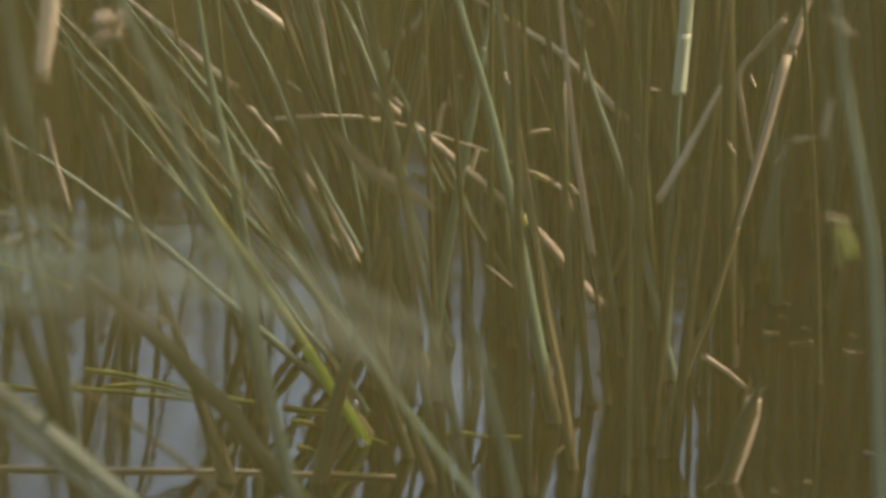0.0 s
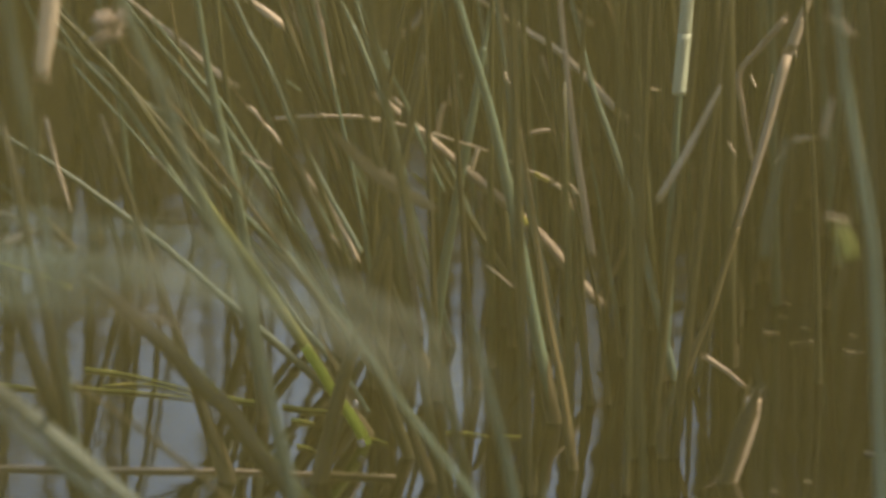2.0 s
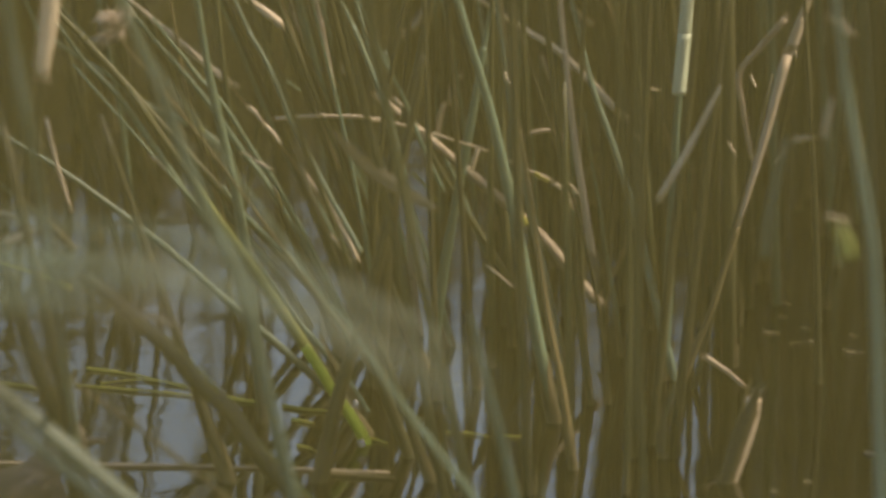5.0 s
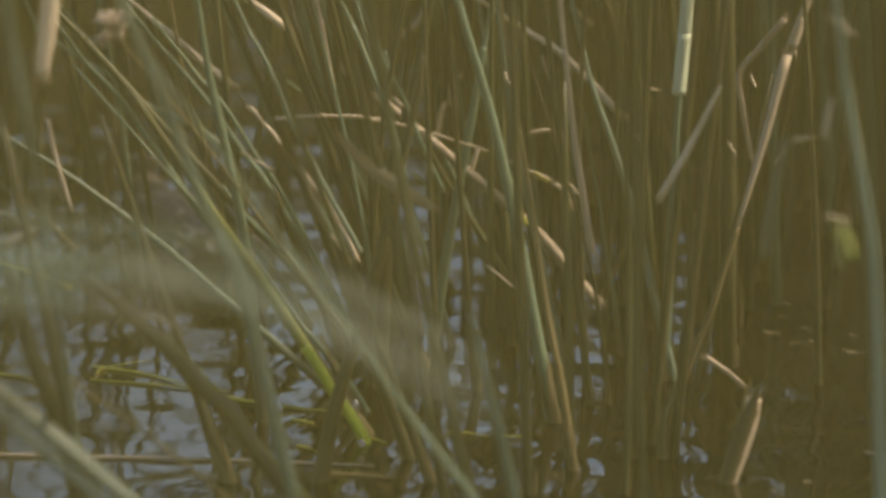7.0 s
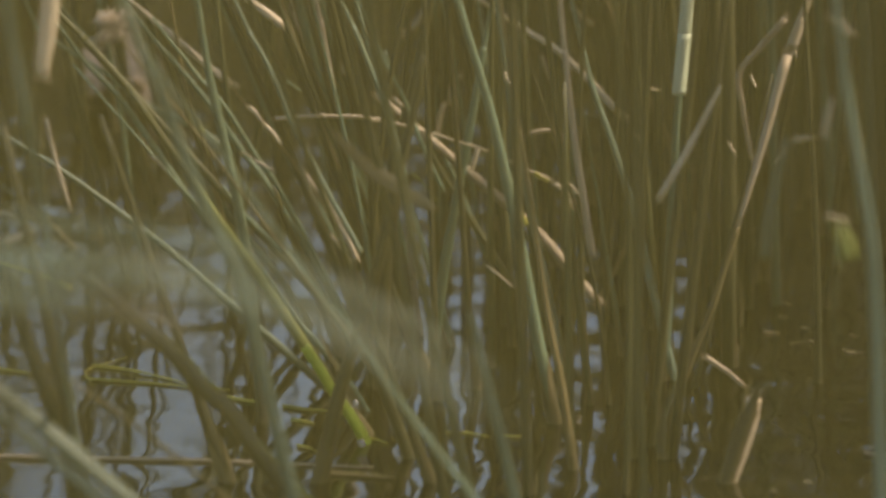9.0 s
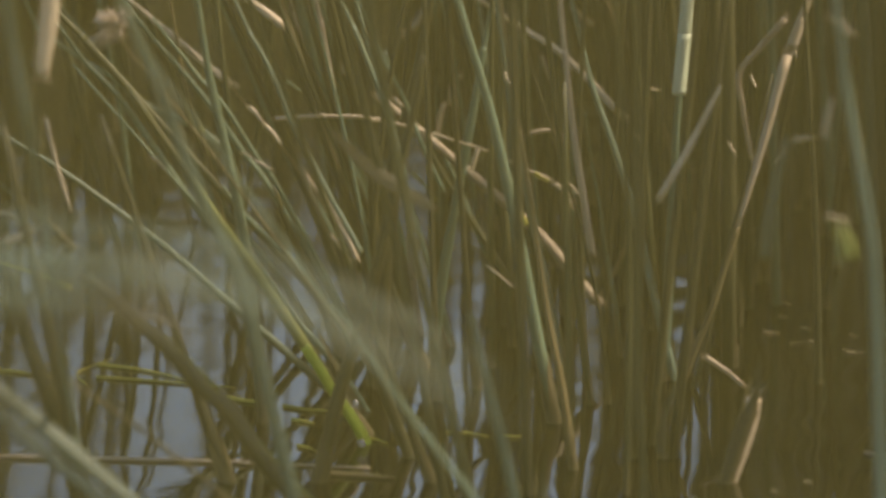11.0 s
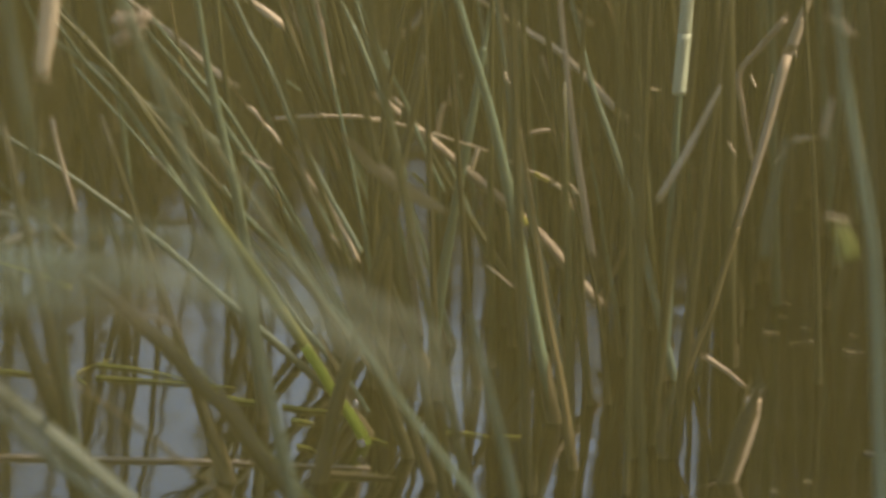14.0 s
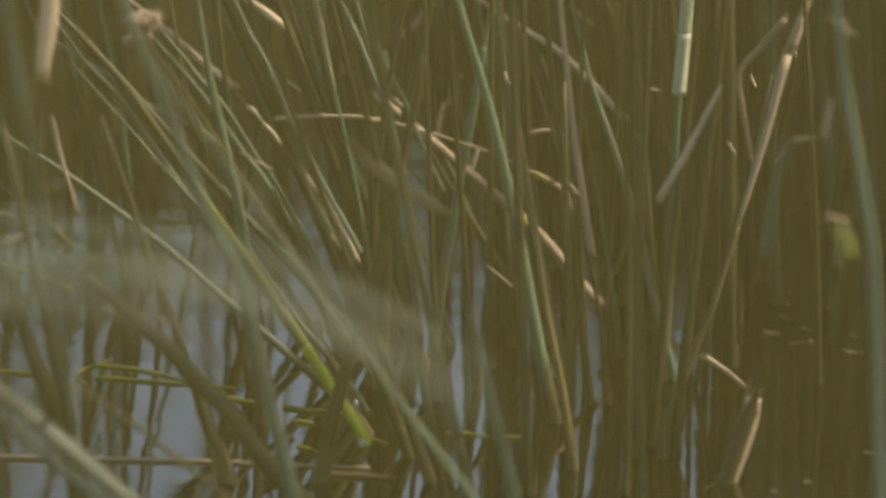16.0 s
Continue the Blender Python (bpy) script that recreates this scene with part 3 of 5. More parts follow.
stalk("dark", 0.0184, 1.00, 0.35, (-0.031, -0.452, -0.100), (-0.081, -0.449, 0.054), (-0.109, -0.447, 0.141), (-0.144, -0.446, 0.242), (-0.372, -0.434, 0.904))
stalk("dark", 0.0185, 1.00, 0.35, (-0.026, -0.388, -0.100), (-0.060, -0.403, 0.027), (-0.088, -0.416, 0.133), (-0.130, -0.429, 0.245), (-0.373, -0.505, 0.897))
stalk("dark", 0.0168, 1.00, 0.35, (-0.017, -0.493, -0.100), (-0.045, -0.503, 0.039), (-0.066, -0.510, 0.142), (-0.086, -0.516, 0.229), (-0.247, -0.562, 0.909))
stalk("olive", 0.0125, 1.00, 0.35, (-0.214, -0.560, -0.100), (-0.237, -0.542, 0.078), (-0.253, -0.529, 0.211), (-0.267, -0.516, 0.337), (-0.340, -0.447, 1.029))
hanging_reed = stalk("dry", 0.0058, 1.00, 0.60, (-0.446, -1.100, 0.424), (-0.437, -1.100, 0.380), (-0.420, -1.100, 0.319))
stalk("olive", 0.0118, 1.00, 0.35, (-0.358, 0.308, -0.100), (-0.394, 0.300, 0.002), (-0.413, 0.295, 0.055), (-0.431, 0.289, 0.129), (-0.599, 0.234, 0.806))
stalk("green", 0.0090, 1.00, 0.35, (-0.397, 0.009, -0.100), (-0.485, 0.001, -0.008), (-0.544, -0.005, 0.054), (-0.588, -0.008, 0.091), (-0.894, -0.030, 0.348))
stalk("dry", 0.0092, 1.00, 0.60, (-0.605, 0.100, 0.027), (-0.582, 0.100, 0.020), (-0.552, 0.100, -0.001))
stalk("yellowed", 0.0063, 0.40, 0.35, (-0.412, -1.200, 0.253), (-0.443, -1.200, 0.267), (-0.481, -1.200, 0.280), (-0.670, -1.200, 0.345))
stalk("green", 0.0173, 1.00, 0.35, (0.152, -0.850, -0.100), (0.124, -0.850, 0.040), (0.109, -0.850, 0.116), (0.085, -0.850, 0.246), (0.054, -0.850, 0.383), (0.016, -0.850, 0.514), (-0.181, -0.850, 1.186))
stalk("dry", 0.0139, 1.00, 0.70, (0.190, -0.530, 0.066), (0.158, -0.530, 0.104), (0.119, -0.530, 0.151), (0.059, -0.530, 0.206), (-0.003, -0.530, 0.260), (-0.055, -0.530, 0.304), (-0.080, -0.530, 0.326))
stalk("dry", 0.0055, 0.60, 0.60, (-0.203, -0.600, 0.313), (-0.147, -0.600, 0.316), (-0.085, -0.600, 0.313), (-0.016, -0.600, 0.295), (0.054, -0.600, 0.273))
stalk("dark", 0.0181, 1.00, 0.35, (-0.096, -0.550, -0.100), (-0.065, -0.550, 0.166), (-0.055, -0.550, 0.259), (-0.034, -0.550, 0.351), (-0.015, -0.550, 0.450), (0.115, -0.550, 1.137))
stalk("pale", 0.0098, 1.00, 0.35, (0.040, -0.500, -0.100), (-0.015, -0.500, 0.095), (-0.034, -0.500, 0.161), (-0.053, -0.500, 0.233), (-0.230, -0.500, 0.910))
stalk("fresh", 0.0049, 1.00, 0.60, (-0.039, -0.500, 0.222), (-0.024, -0.500, 0.208), (-0.008, -0.500, 0.186))
stalk("dry", 0.0093, 1.00, 0.35, (-0.051, 0.200, 0.251), (-0.038, 0.200, 0.266), (-0.024, 0.200, 0.286), (0.087, 0.200, 0.452))
stalk("dry", 0.0101, 0.40, 0.60, (-0.011, -0.300, 0.223), (-0.006, -0.300, 0.242), (0.001, -0.300, 0.264))
stalk("green", 0.0151, 1.00, 0.35, (0.007, -0.003, -0.100), (-0.007, 0.005, 0.161), (-0.010, 0.006, 0.230), (-0.012, 0.008, 0.291), (-0.029, 0.028, 0.990))
stalk("green", 0.0066, 1.00, 0.35, (0.074, -0.191, -0.100), (0.012, -0.228, 0.318), (0.006, -0.232, 0.352), (-0.003, -0.235, 0.386), (-0.190, -0.295, 1.058))
stalk("dry", 0.0089, 1.00, 0.60, (0.012, -0.100, 0.223), (0.014, -0.100, 0.246), (0.025, -0.100, 0.262))
stalk("olive", 0.0098, 1.00, 0.35, (0.195, -0.500, -0.100), (0.087, -0.500, 0.078), (0.032, -0.500, 0.168), (-0.003, -0.500, 0.226), (-0.045, -0.500, 0.305), (-0.185, -0.500, 0.570))
stalk("husk", 0.0062, 1.00, 0.90, (0.035, -0.620, 0.254), (0.038, -0.620, 0.265), (0.042, -0.620, 0.279))
stalk("dry", 0.0099, 0.50, 0.35, (-0.015, -0.450, -0.100), (-0.037, -0.450, 0.069), (-0.042, -0.450, 0.113), (-0.044, -0.450, 0.149))
stalk("pale", 0.0096, 1.00, 0.35, (0.172, -0.660, -0.100), (0.100, -0.660, 0.242), (0.089, -0.660, 0.291), (0.077, -0.660, 0.375), (0.068, -0.660, 0.444), (-0.022, -0.660, 1.138))
stalk("husk", 0.0083, 1.00, 0.35, (0.159, -0.620, -0.100), (0.100, -0.620, 0.254), (0.093, -0.620, 0.296), (0.088, -0.620, 0.328))
stalk("pale", 0.0088, 1.00, 0.35, (0.119, -0.188, -0.100), (0.073, -0.223, 0.191), (0.064, -0.230, 0.252), (0.056, -0.236, 0.305), (-0.039, -0.319, 0.994))
stalk("olive", 0.0089, 1.00, 0.35, (0.137, -0.109, -0.100), (0.119, -0.088, 0.129), (0.109, -0.077, 0.256), (0.104, -0.068, 0.356), (0.066, -0.006, 1.052))
stalk("green", 0.0057, 1.00, 0.35, (0.140, -0.343, -0.100), (0.122, -0.357, 0.104), (0.115, -0.364, 0.194), (0.109, -0.370, 0.283), (0.067, -0.418, 0.980))
stalk("straw", 0.0099, 1.00, 0.35, (0.222, -0.450, 0.283), (0.151, -0.450, 0.358), (0.109, -0.450, 0.387), (0.067, -0.450, 0.415), (-0.098, -0.450, 0.527))
stalk("dry", 0.0093, 1.00, 0.60, (0.177, -0.780, 0.192), (0.172, -0.780, 0.223), (0.165, -0.780, 0.268), (0.157, -0.780, 0.319), (0.150, -0.780, 0.374), (0.144, -0.780, 0.432), (0.137, -0.780, 0.500), (0.081, -0.780, 1.047))
stalk("brown", 0.0110, 1.00, 0.35, (0.165, -1.050, -0.100), (0.150, -1.050, 0.001), (0.137, -1.050, 0.095), (0.120, -1.050, 0.182), (0.107, -1.050, 0.269), (0.016, -1.050, 0.862))
stalk("pale", 0.0110, 1.00, 0.35, (0.307, -0.660, -0.100), (0.244, -0.660, 0.158), (0.227, -0.660, 0.227), (0.204, -0.660, 0.298), (0.179, -0.660, 0.368), (0.154, -0.660, 0.472), (-0.010, -0.660, 1.152))
stalk("dry", 0.0069, 1.00, 0.35, (0.201, 0.100, 0.285), (0.186, 0.100, 0.295), (0.171, 0.100, 0.310), (0.030, 0.100, 0.452))
stalk("green", 0.0087, 1.00, 0.35, (0.170, -0.293, -0.100), (0.162, -0.314, 0.204), (0.160, -0.319, 0.279), (0.158, -0.324, 0.353), (0.140, -0.372, 1.051))
stalk("olive", 0.0114, 1.00, 0.35, (0.167, -0.412, -0.100), (0.158, -0.392, 0.069), (0.146, -0.369, 0.268), (0.139, -0.352, 0.413), (0.103, -0.272, 1.108))
stalk("olive", 0.0104, 1.00, 0.35, (0.154, -0.109, -0.100), (0.142, -0.090, 0.107), (0.134, -0.078, 0.241), (0.130, -0.069, 0.352), (0.105, -0.006, 1.049))
stalk("olive", 0.0124, 1.00, 0.35, (0.126, -0.595, -0.100), (0.119, -0.601, 0.022), (0.107, -0.610, 0.195), (0.100, -0.618, 0.359), (0.068, -0.653, 1.057))
stalk("olive", 0.0112, 1.00, 0.35, (0.094, -0.511, -0.100), (0.085, -0.496, 0.037), (0.078, -0.483, 0.150), (0.074, -0.468, 0.290), (0.056, -0.391, 0.986))
stalk("olive", 0.0111, 1.00, 0.35, (0.061, -0.601, -0.100), (0.060, -0.600, 0.035), (0.058, -0.598, 0.192), (0.059, -0.596, 0.375), (0.063, -0.590, 1.075))
stalk("olive", 0.0111, 1.00, 0.35, (0.275, -0.593, -0.100), (0.267, -0.600, 0.007), (0.252, -0.613, 0.182), (0.240, -0.623, 0.325), (0.182, -0.672, 1.021))
stalk("olive", 0.0103, 1.00, 0.35, (0.309, -0.211, -0.100), (0.290, -0.192, 0.078), (0.275, -0.176, 0.225), (0.267, -0.162, 0.356), (0.224, -0.089, 1.051))
stalk("dry", 0.0062, 1.00, 0.60, (0.107, -0.620, 0.299), (0.124, -0.620, 0.303), (0.141, -0.620, 0.299), (0.145, -0.620, 0.292))
stalk("dry", 0.0069, 1.00, 0.35, (0.128, -0.620, 0.241), (0.119, -0.620, 0.246), (0.111, -0.620, 0.250), (0.065, -0.620, 0.272))
stalk("dark", 0.0122, 1.00, 0.35, (0.053, -0.705, -0.100), (0.042, -0.700, -0.002), (0.031, -0.696, 0.089), (0.025, -0.691, 0.187), (-0.025, -0.660, 0.884))
stalk("dark", 0.0135, 1.00, 0.35, (-0.002, -0.761, -0.100), (-0.006, -0.751, -0.009), (-0.010, -0.742, 0.073), (-0.012, -0.733, 0.155), (-0.035, -0.655, 0.850))
stalk("olive", 0.0136, 1.00, 0.35, (0.034, -0.709, -0.100), (-0.010, -0.700, -0.002), (-0.037, -0.694, 0.061), (-0.064, -0.688, 0.130), (-0.321, -0.626, 0.778))
stalk("straw", 0.0140, 1.00, 0.35, (0.429, -0.500, 0.381), (0.440, -0.500, 0.415), (0.451, -0.500, 0.447), (0.552, -0.500, 0.729))
stalk("dry", 0.0111, 1.00, 0.35, (0.395, -0.950, 0.466), (0.366, -0.950, 0.351), (0.341, -0.950, 0.263))
stalk("brown", 0.0073, 1.00, 0.90, (0.226, -0.900, -0.100), (0.290, -0.900, 0.085), (0.318, -0.900, 0.163), (0.345, -0.900, 0.255))
stalk("dry", 0.0088, 0.50, 0.60, (0.405, -0.750, 0.468), (0.375, -0.750, 0.432), (0.351, -0.750, 0.401), (0.356, -0.750, 0.360), (0.367, -0.750, 0.298))
stalk("straw", 0.0089, 1.00, 0.35, (0.245, -1.100, 0.335), (0.274, -1.100, 0.386), (0.303, -1.100, 0.445), (0.312, -1.100, 0.463))
stalk("dry", 0.0073, 1.00, 0.80, (0.311, -0.850, 0.080), (0.335, -0.850, 0.063), (0.356, -0.850, 0.045))
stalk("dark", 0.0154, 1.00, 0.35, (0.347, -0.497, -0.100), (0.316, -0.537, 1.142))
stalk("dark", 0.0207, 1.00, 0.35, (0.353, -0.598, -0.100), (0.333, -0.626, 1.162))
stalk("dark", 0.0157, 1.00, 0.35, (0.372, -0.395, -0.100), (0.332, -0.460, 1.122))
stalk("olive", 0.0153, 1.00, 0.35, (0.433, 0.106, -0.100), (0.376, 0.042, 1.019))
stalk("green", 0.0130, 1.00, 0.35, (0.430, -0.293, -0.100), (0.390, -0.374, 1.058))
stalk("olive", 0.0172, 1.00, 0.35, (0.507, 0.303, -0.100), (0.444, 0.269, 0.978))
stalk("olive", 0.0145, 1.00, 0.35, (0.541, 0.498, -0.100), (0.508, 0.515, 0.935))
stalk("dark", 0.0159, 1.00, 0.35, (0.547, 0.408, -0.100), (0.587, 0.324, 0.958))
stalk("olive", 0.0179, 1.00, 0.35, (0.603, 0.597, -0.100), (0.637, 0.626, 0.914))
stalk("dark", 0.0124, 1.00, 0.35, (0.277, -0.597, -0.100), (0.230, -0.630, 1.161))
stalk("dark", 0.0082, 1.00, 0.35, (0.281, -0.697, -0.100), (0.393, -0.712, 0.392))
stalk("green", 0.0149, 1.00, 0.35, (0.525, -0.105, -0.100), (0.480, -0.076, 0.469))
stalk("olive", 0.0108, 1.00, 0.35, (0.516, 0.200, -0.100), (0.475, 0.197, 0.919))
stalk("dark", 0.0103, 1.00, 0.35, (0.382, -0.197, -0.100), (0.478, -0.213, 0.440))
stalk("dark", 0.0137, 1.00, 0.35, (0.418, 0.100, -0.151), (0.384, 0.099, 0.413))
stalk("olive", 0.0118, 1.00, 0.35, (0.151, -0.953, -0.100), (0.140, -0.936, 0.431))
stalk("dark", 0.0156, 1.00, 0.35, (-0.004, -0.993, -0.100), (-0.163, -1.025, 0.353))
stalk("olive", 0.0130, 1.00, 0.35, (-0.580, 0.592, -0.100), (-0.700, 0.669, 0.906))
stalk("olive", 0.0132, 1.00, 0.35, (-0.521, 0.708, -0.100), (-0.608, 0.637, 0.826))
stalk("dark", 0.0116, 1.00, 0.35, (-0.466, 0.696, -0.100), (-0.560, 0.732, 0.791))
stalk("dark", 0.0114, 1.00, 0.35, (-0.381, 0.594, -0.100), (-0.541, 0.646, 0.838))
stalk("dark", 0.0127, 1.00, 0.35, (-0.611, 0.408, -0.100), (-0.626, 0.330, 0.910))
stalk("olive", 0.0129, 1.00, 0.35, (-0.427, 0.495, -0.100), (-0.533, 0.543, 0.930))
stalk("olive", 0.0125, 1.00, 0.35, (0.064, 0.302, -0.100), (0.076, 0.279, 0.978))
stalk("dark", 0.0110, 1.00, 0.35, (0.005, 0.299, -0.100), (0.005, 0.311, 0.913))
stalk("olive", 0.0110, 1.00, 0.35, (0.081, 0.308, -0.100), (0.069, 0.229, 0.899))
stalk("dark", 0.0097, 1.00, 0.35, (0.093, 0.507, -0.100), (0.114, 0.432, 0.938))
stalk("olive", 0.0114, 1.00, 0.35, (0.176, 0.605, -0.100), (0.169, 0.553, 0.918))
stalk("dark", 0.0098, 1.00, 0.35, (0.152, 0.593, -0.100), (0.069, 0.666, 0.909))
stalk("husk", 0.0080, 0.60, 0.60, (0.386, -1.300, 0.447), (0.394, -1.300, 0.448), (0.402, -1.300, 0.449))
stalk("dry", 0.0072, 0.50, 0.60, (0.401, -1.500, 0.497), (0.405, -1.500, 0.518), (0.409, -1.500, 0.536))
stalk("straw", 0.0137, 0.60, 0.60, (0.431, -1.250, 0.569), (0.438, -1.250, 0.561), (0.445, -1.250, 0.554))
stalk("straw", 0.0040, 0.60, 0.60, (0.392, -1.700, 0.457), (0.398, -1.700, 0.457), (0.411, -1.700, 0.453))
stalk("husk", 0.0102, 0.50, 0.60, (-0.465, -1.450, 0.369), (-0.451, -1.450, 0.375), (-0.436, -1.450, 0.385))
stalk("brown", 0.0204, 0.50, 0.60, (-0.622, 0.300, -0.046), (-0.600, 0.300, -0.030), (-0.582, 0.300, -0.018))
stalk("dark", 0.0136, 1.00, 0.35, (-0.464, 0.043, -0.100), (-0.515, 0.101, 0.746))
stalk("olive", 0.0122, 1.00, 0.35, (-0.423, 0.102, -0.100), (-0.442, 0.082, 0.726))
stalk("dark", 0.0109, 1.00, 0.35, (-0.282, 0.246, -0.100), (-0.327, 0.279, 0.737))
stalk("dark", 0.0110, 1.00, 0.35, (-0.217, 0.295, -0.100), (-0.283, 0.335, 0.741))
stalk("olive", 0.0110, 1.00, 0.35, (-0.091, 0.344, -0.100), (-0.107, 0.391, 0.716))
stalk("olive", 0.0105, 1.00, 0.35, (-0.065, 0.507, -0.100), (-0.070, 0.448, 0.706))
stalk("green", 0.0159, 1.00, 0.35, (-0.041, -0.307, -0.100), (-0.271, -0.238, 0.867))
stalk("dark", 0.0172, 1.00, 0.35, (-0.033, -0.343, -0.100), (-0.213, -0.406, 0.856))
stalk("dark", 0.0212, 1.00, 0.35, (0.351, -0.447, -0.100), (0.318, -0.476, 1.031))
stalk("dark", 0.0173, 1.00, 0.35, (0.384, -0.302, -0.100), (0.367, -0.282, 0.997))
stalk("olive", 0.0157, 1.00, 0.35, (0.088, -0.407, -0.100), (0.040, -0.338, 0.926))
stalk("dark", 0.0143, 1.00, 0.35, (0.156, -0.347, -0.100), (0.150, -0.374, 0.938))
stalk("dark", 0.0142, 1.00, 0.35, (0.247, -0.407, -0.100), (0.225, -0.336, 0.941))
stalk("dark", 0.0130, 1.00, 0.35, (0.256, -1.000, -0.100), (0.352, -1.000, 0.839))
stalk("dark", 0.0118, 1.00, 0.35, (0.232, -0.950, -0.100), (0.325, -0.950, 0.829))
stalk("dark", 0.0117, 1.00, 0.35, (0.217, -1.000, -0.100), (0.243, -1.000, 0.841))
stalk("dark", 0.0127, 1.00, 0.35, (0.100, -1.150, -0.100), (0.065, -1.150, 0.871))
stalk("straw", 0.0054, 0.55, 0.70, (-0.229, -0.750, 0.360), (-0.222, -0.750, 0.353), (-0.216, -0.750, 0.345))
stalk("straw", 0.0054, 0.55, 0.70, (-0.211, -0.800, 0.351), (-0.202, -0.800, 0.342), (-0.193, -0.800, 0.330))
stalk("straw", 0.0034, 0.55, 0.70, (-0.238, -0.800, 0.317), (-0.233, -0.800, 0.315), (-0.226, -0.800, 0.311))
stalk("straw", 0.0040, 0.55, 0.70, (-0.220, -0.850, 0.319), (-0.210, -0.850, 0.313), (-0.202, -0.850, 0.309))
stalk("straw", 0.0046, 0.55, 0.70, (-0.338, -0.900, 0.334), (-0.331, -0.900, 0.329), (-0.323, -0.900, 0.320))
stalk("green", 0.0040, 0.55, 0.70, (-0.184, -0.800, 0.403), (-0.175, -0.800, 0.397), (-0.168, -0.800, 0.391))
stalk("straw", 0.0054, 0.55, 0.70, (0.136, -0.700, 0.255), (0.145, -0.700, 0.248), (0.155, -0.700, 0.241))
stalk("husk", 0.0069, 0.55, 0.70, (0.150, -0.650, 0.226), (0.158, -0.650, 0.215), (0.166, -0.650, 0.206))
# pale scrap put in for the blurred glint of a drop
stalk("husk", 0.0040, 0.55, 0.70, (0.245, -0.800, 0.394), (0.249, -0.800, 0.393), (0.254, -0.800, 0.392))
stalk("straw", 0.0041, 0.55, 0.70, (0.074, -0.700, 0.392), (0.076, -0.700, 0.384), (0.080, -0.700, 0.379))
stalk("husk", 0.0047, 0.55, 0.70, (-0.087, -0.750, 0.347), (-0.083, -0.750, 0.345), (-0.077, -0.750, 0.344))
stalk("husk", 0.0041, 0.55, 0.70, (-0.146, -0.750, 0.351), (-0.142, -0.750, 0.351), (-0.140, -0.750, 0.349))
stalk("yellowed", 0.0060, 0.55, 0.70, (0.108, -0.800, 0.292), (0.117, -0.800, 0.286), (0.125, -0.800, 0.282))
stalk("straw", 0.0041, 0.55, 0.70, (0.343, -0.700, 0.305), (0.347, -0.700, 0.298), (0.351, -0.700, 0.292))
stalk("straw", 0.0034, 0.55, 0.70, (0.368, -0.700, 0.389), (0.370, -0.700, 0.382), (0.374, -0.700, 0.375))
stalk("dry", 0.0041, 0.55, 0.70, (-0.031, -0.700, 0.140), (-0.029, -0.700, 0.137), (-0.025, -0.700, 0.136))
stalk("straw", 0.0032, 0.55, 0.70, (0.052, -0.800, 0.179), (0.067, -0.800, 0.167), (0.082, -0.800, 0.154))
stalk("yellowed", 0.0080, 0.55, 0.70, (0.090, -0.800, 0.244), (0.096, -0.800, 0.235), (0.099, -0.800, 0.229))
stalk("straw", 0.0049, 0.55, 0.70, (0.413, -0.500, 0.237), (0.419, -0.500, 0.245), (0.422, -0.500, 0.253))
stalk("straw", 0.0047, 0.55, 0.70, (-0.056, -0.800, 0.381), (-0.052, -0.800, 0.377), (-0.048, -0.800, 0.374))
stalk("dry", 0.0061, 0.55, 0.70, (-0.164, -0.750, 0.278), (-0.158, -0.750, 0.269), (-0.151, -0.750, 0.260))
stalk("straw", 0.0040, 0.55, 0.70, (-0.140, -0.800, 0.265), (-0.135, -0.800, 0.256), (-0.130, -0.800, 0.245))
stalk("dry", 0.0073, 0.55, 0.70, (-0.134, -0.200, 0.297), (-0.130, -0.200, 0.288), (-0.125, -0.200, 0.282))
stalk("straw", 0.0055, 0.55, 0.70, (0.236, -0.600, 0.292), (0.241, -0.600, 0.284), (0.242, -0.600, 0.276))
stalk("dry", 0.0058, 0.55, 0.70, (0.126, -0.300, 0.326), (0.130, -0.300, 0.312), (0.135, -0.300, 0.297))
stalk("yellowed", 0.0033, 0.55, 0.70, (-0.281, -0.900, 0.372), (-0.280, -0.900, 0.369), (-0.276, -0.900, 0.365))
stalk("straw", 0.0040, 0.55, 0.70, (-0.133, -0.800, 0.217), (-0.120, -0.800, 0.200), (-0.109, -0.800, 0.185))
stalk("olive", 0.0093, 1.00, 0.35, (0.227, -1.302, -0.100), (0.223, -1.300, 0.028), (0.212, -1.295, 0.317), (0.211, -1.290, 0.600), (0.209, -1.285, 0.900))
stalk("olive", 0.0082, 1.00, 0.35, (0.207, -1.151, -0.100), (0.208, -1.150, -0.017), (0.209, -1.147, 0.280), (0.192, -1.143, 0.570), (0.175, -1.140, 0.869))
stalk("olive", 0.0125, 1.00, 0.35, (0.025, -1.252, -0.100), (0.004, -1.250, 0.013), (-0.050, -1.245, 0.304), (-0.114, -1.241, 0.590), (-0.179, -1.236, 0.883))
stalk("olive", 0.0134, 1.00, 0.35, (0.067, -1.401, -0.100), (0.033, -1.399, 0.058), (-0.029, -1.396, 0.342), (-0.081, -1.392, 0.620), (-0.136, -1.389, 0.915))
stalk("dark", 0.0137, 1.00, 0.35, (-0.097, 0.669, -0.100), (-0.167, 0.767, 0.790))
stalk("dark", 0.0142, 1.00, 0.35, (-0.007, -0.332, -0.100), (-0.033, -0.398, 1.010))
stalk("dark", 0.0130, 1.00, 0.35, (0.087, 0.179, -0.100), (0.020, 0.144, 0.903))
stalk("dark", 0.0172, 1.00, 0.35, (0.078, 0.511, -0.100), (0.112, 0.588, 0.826))
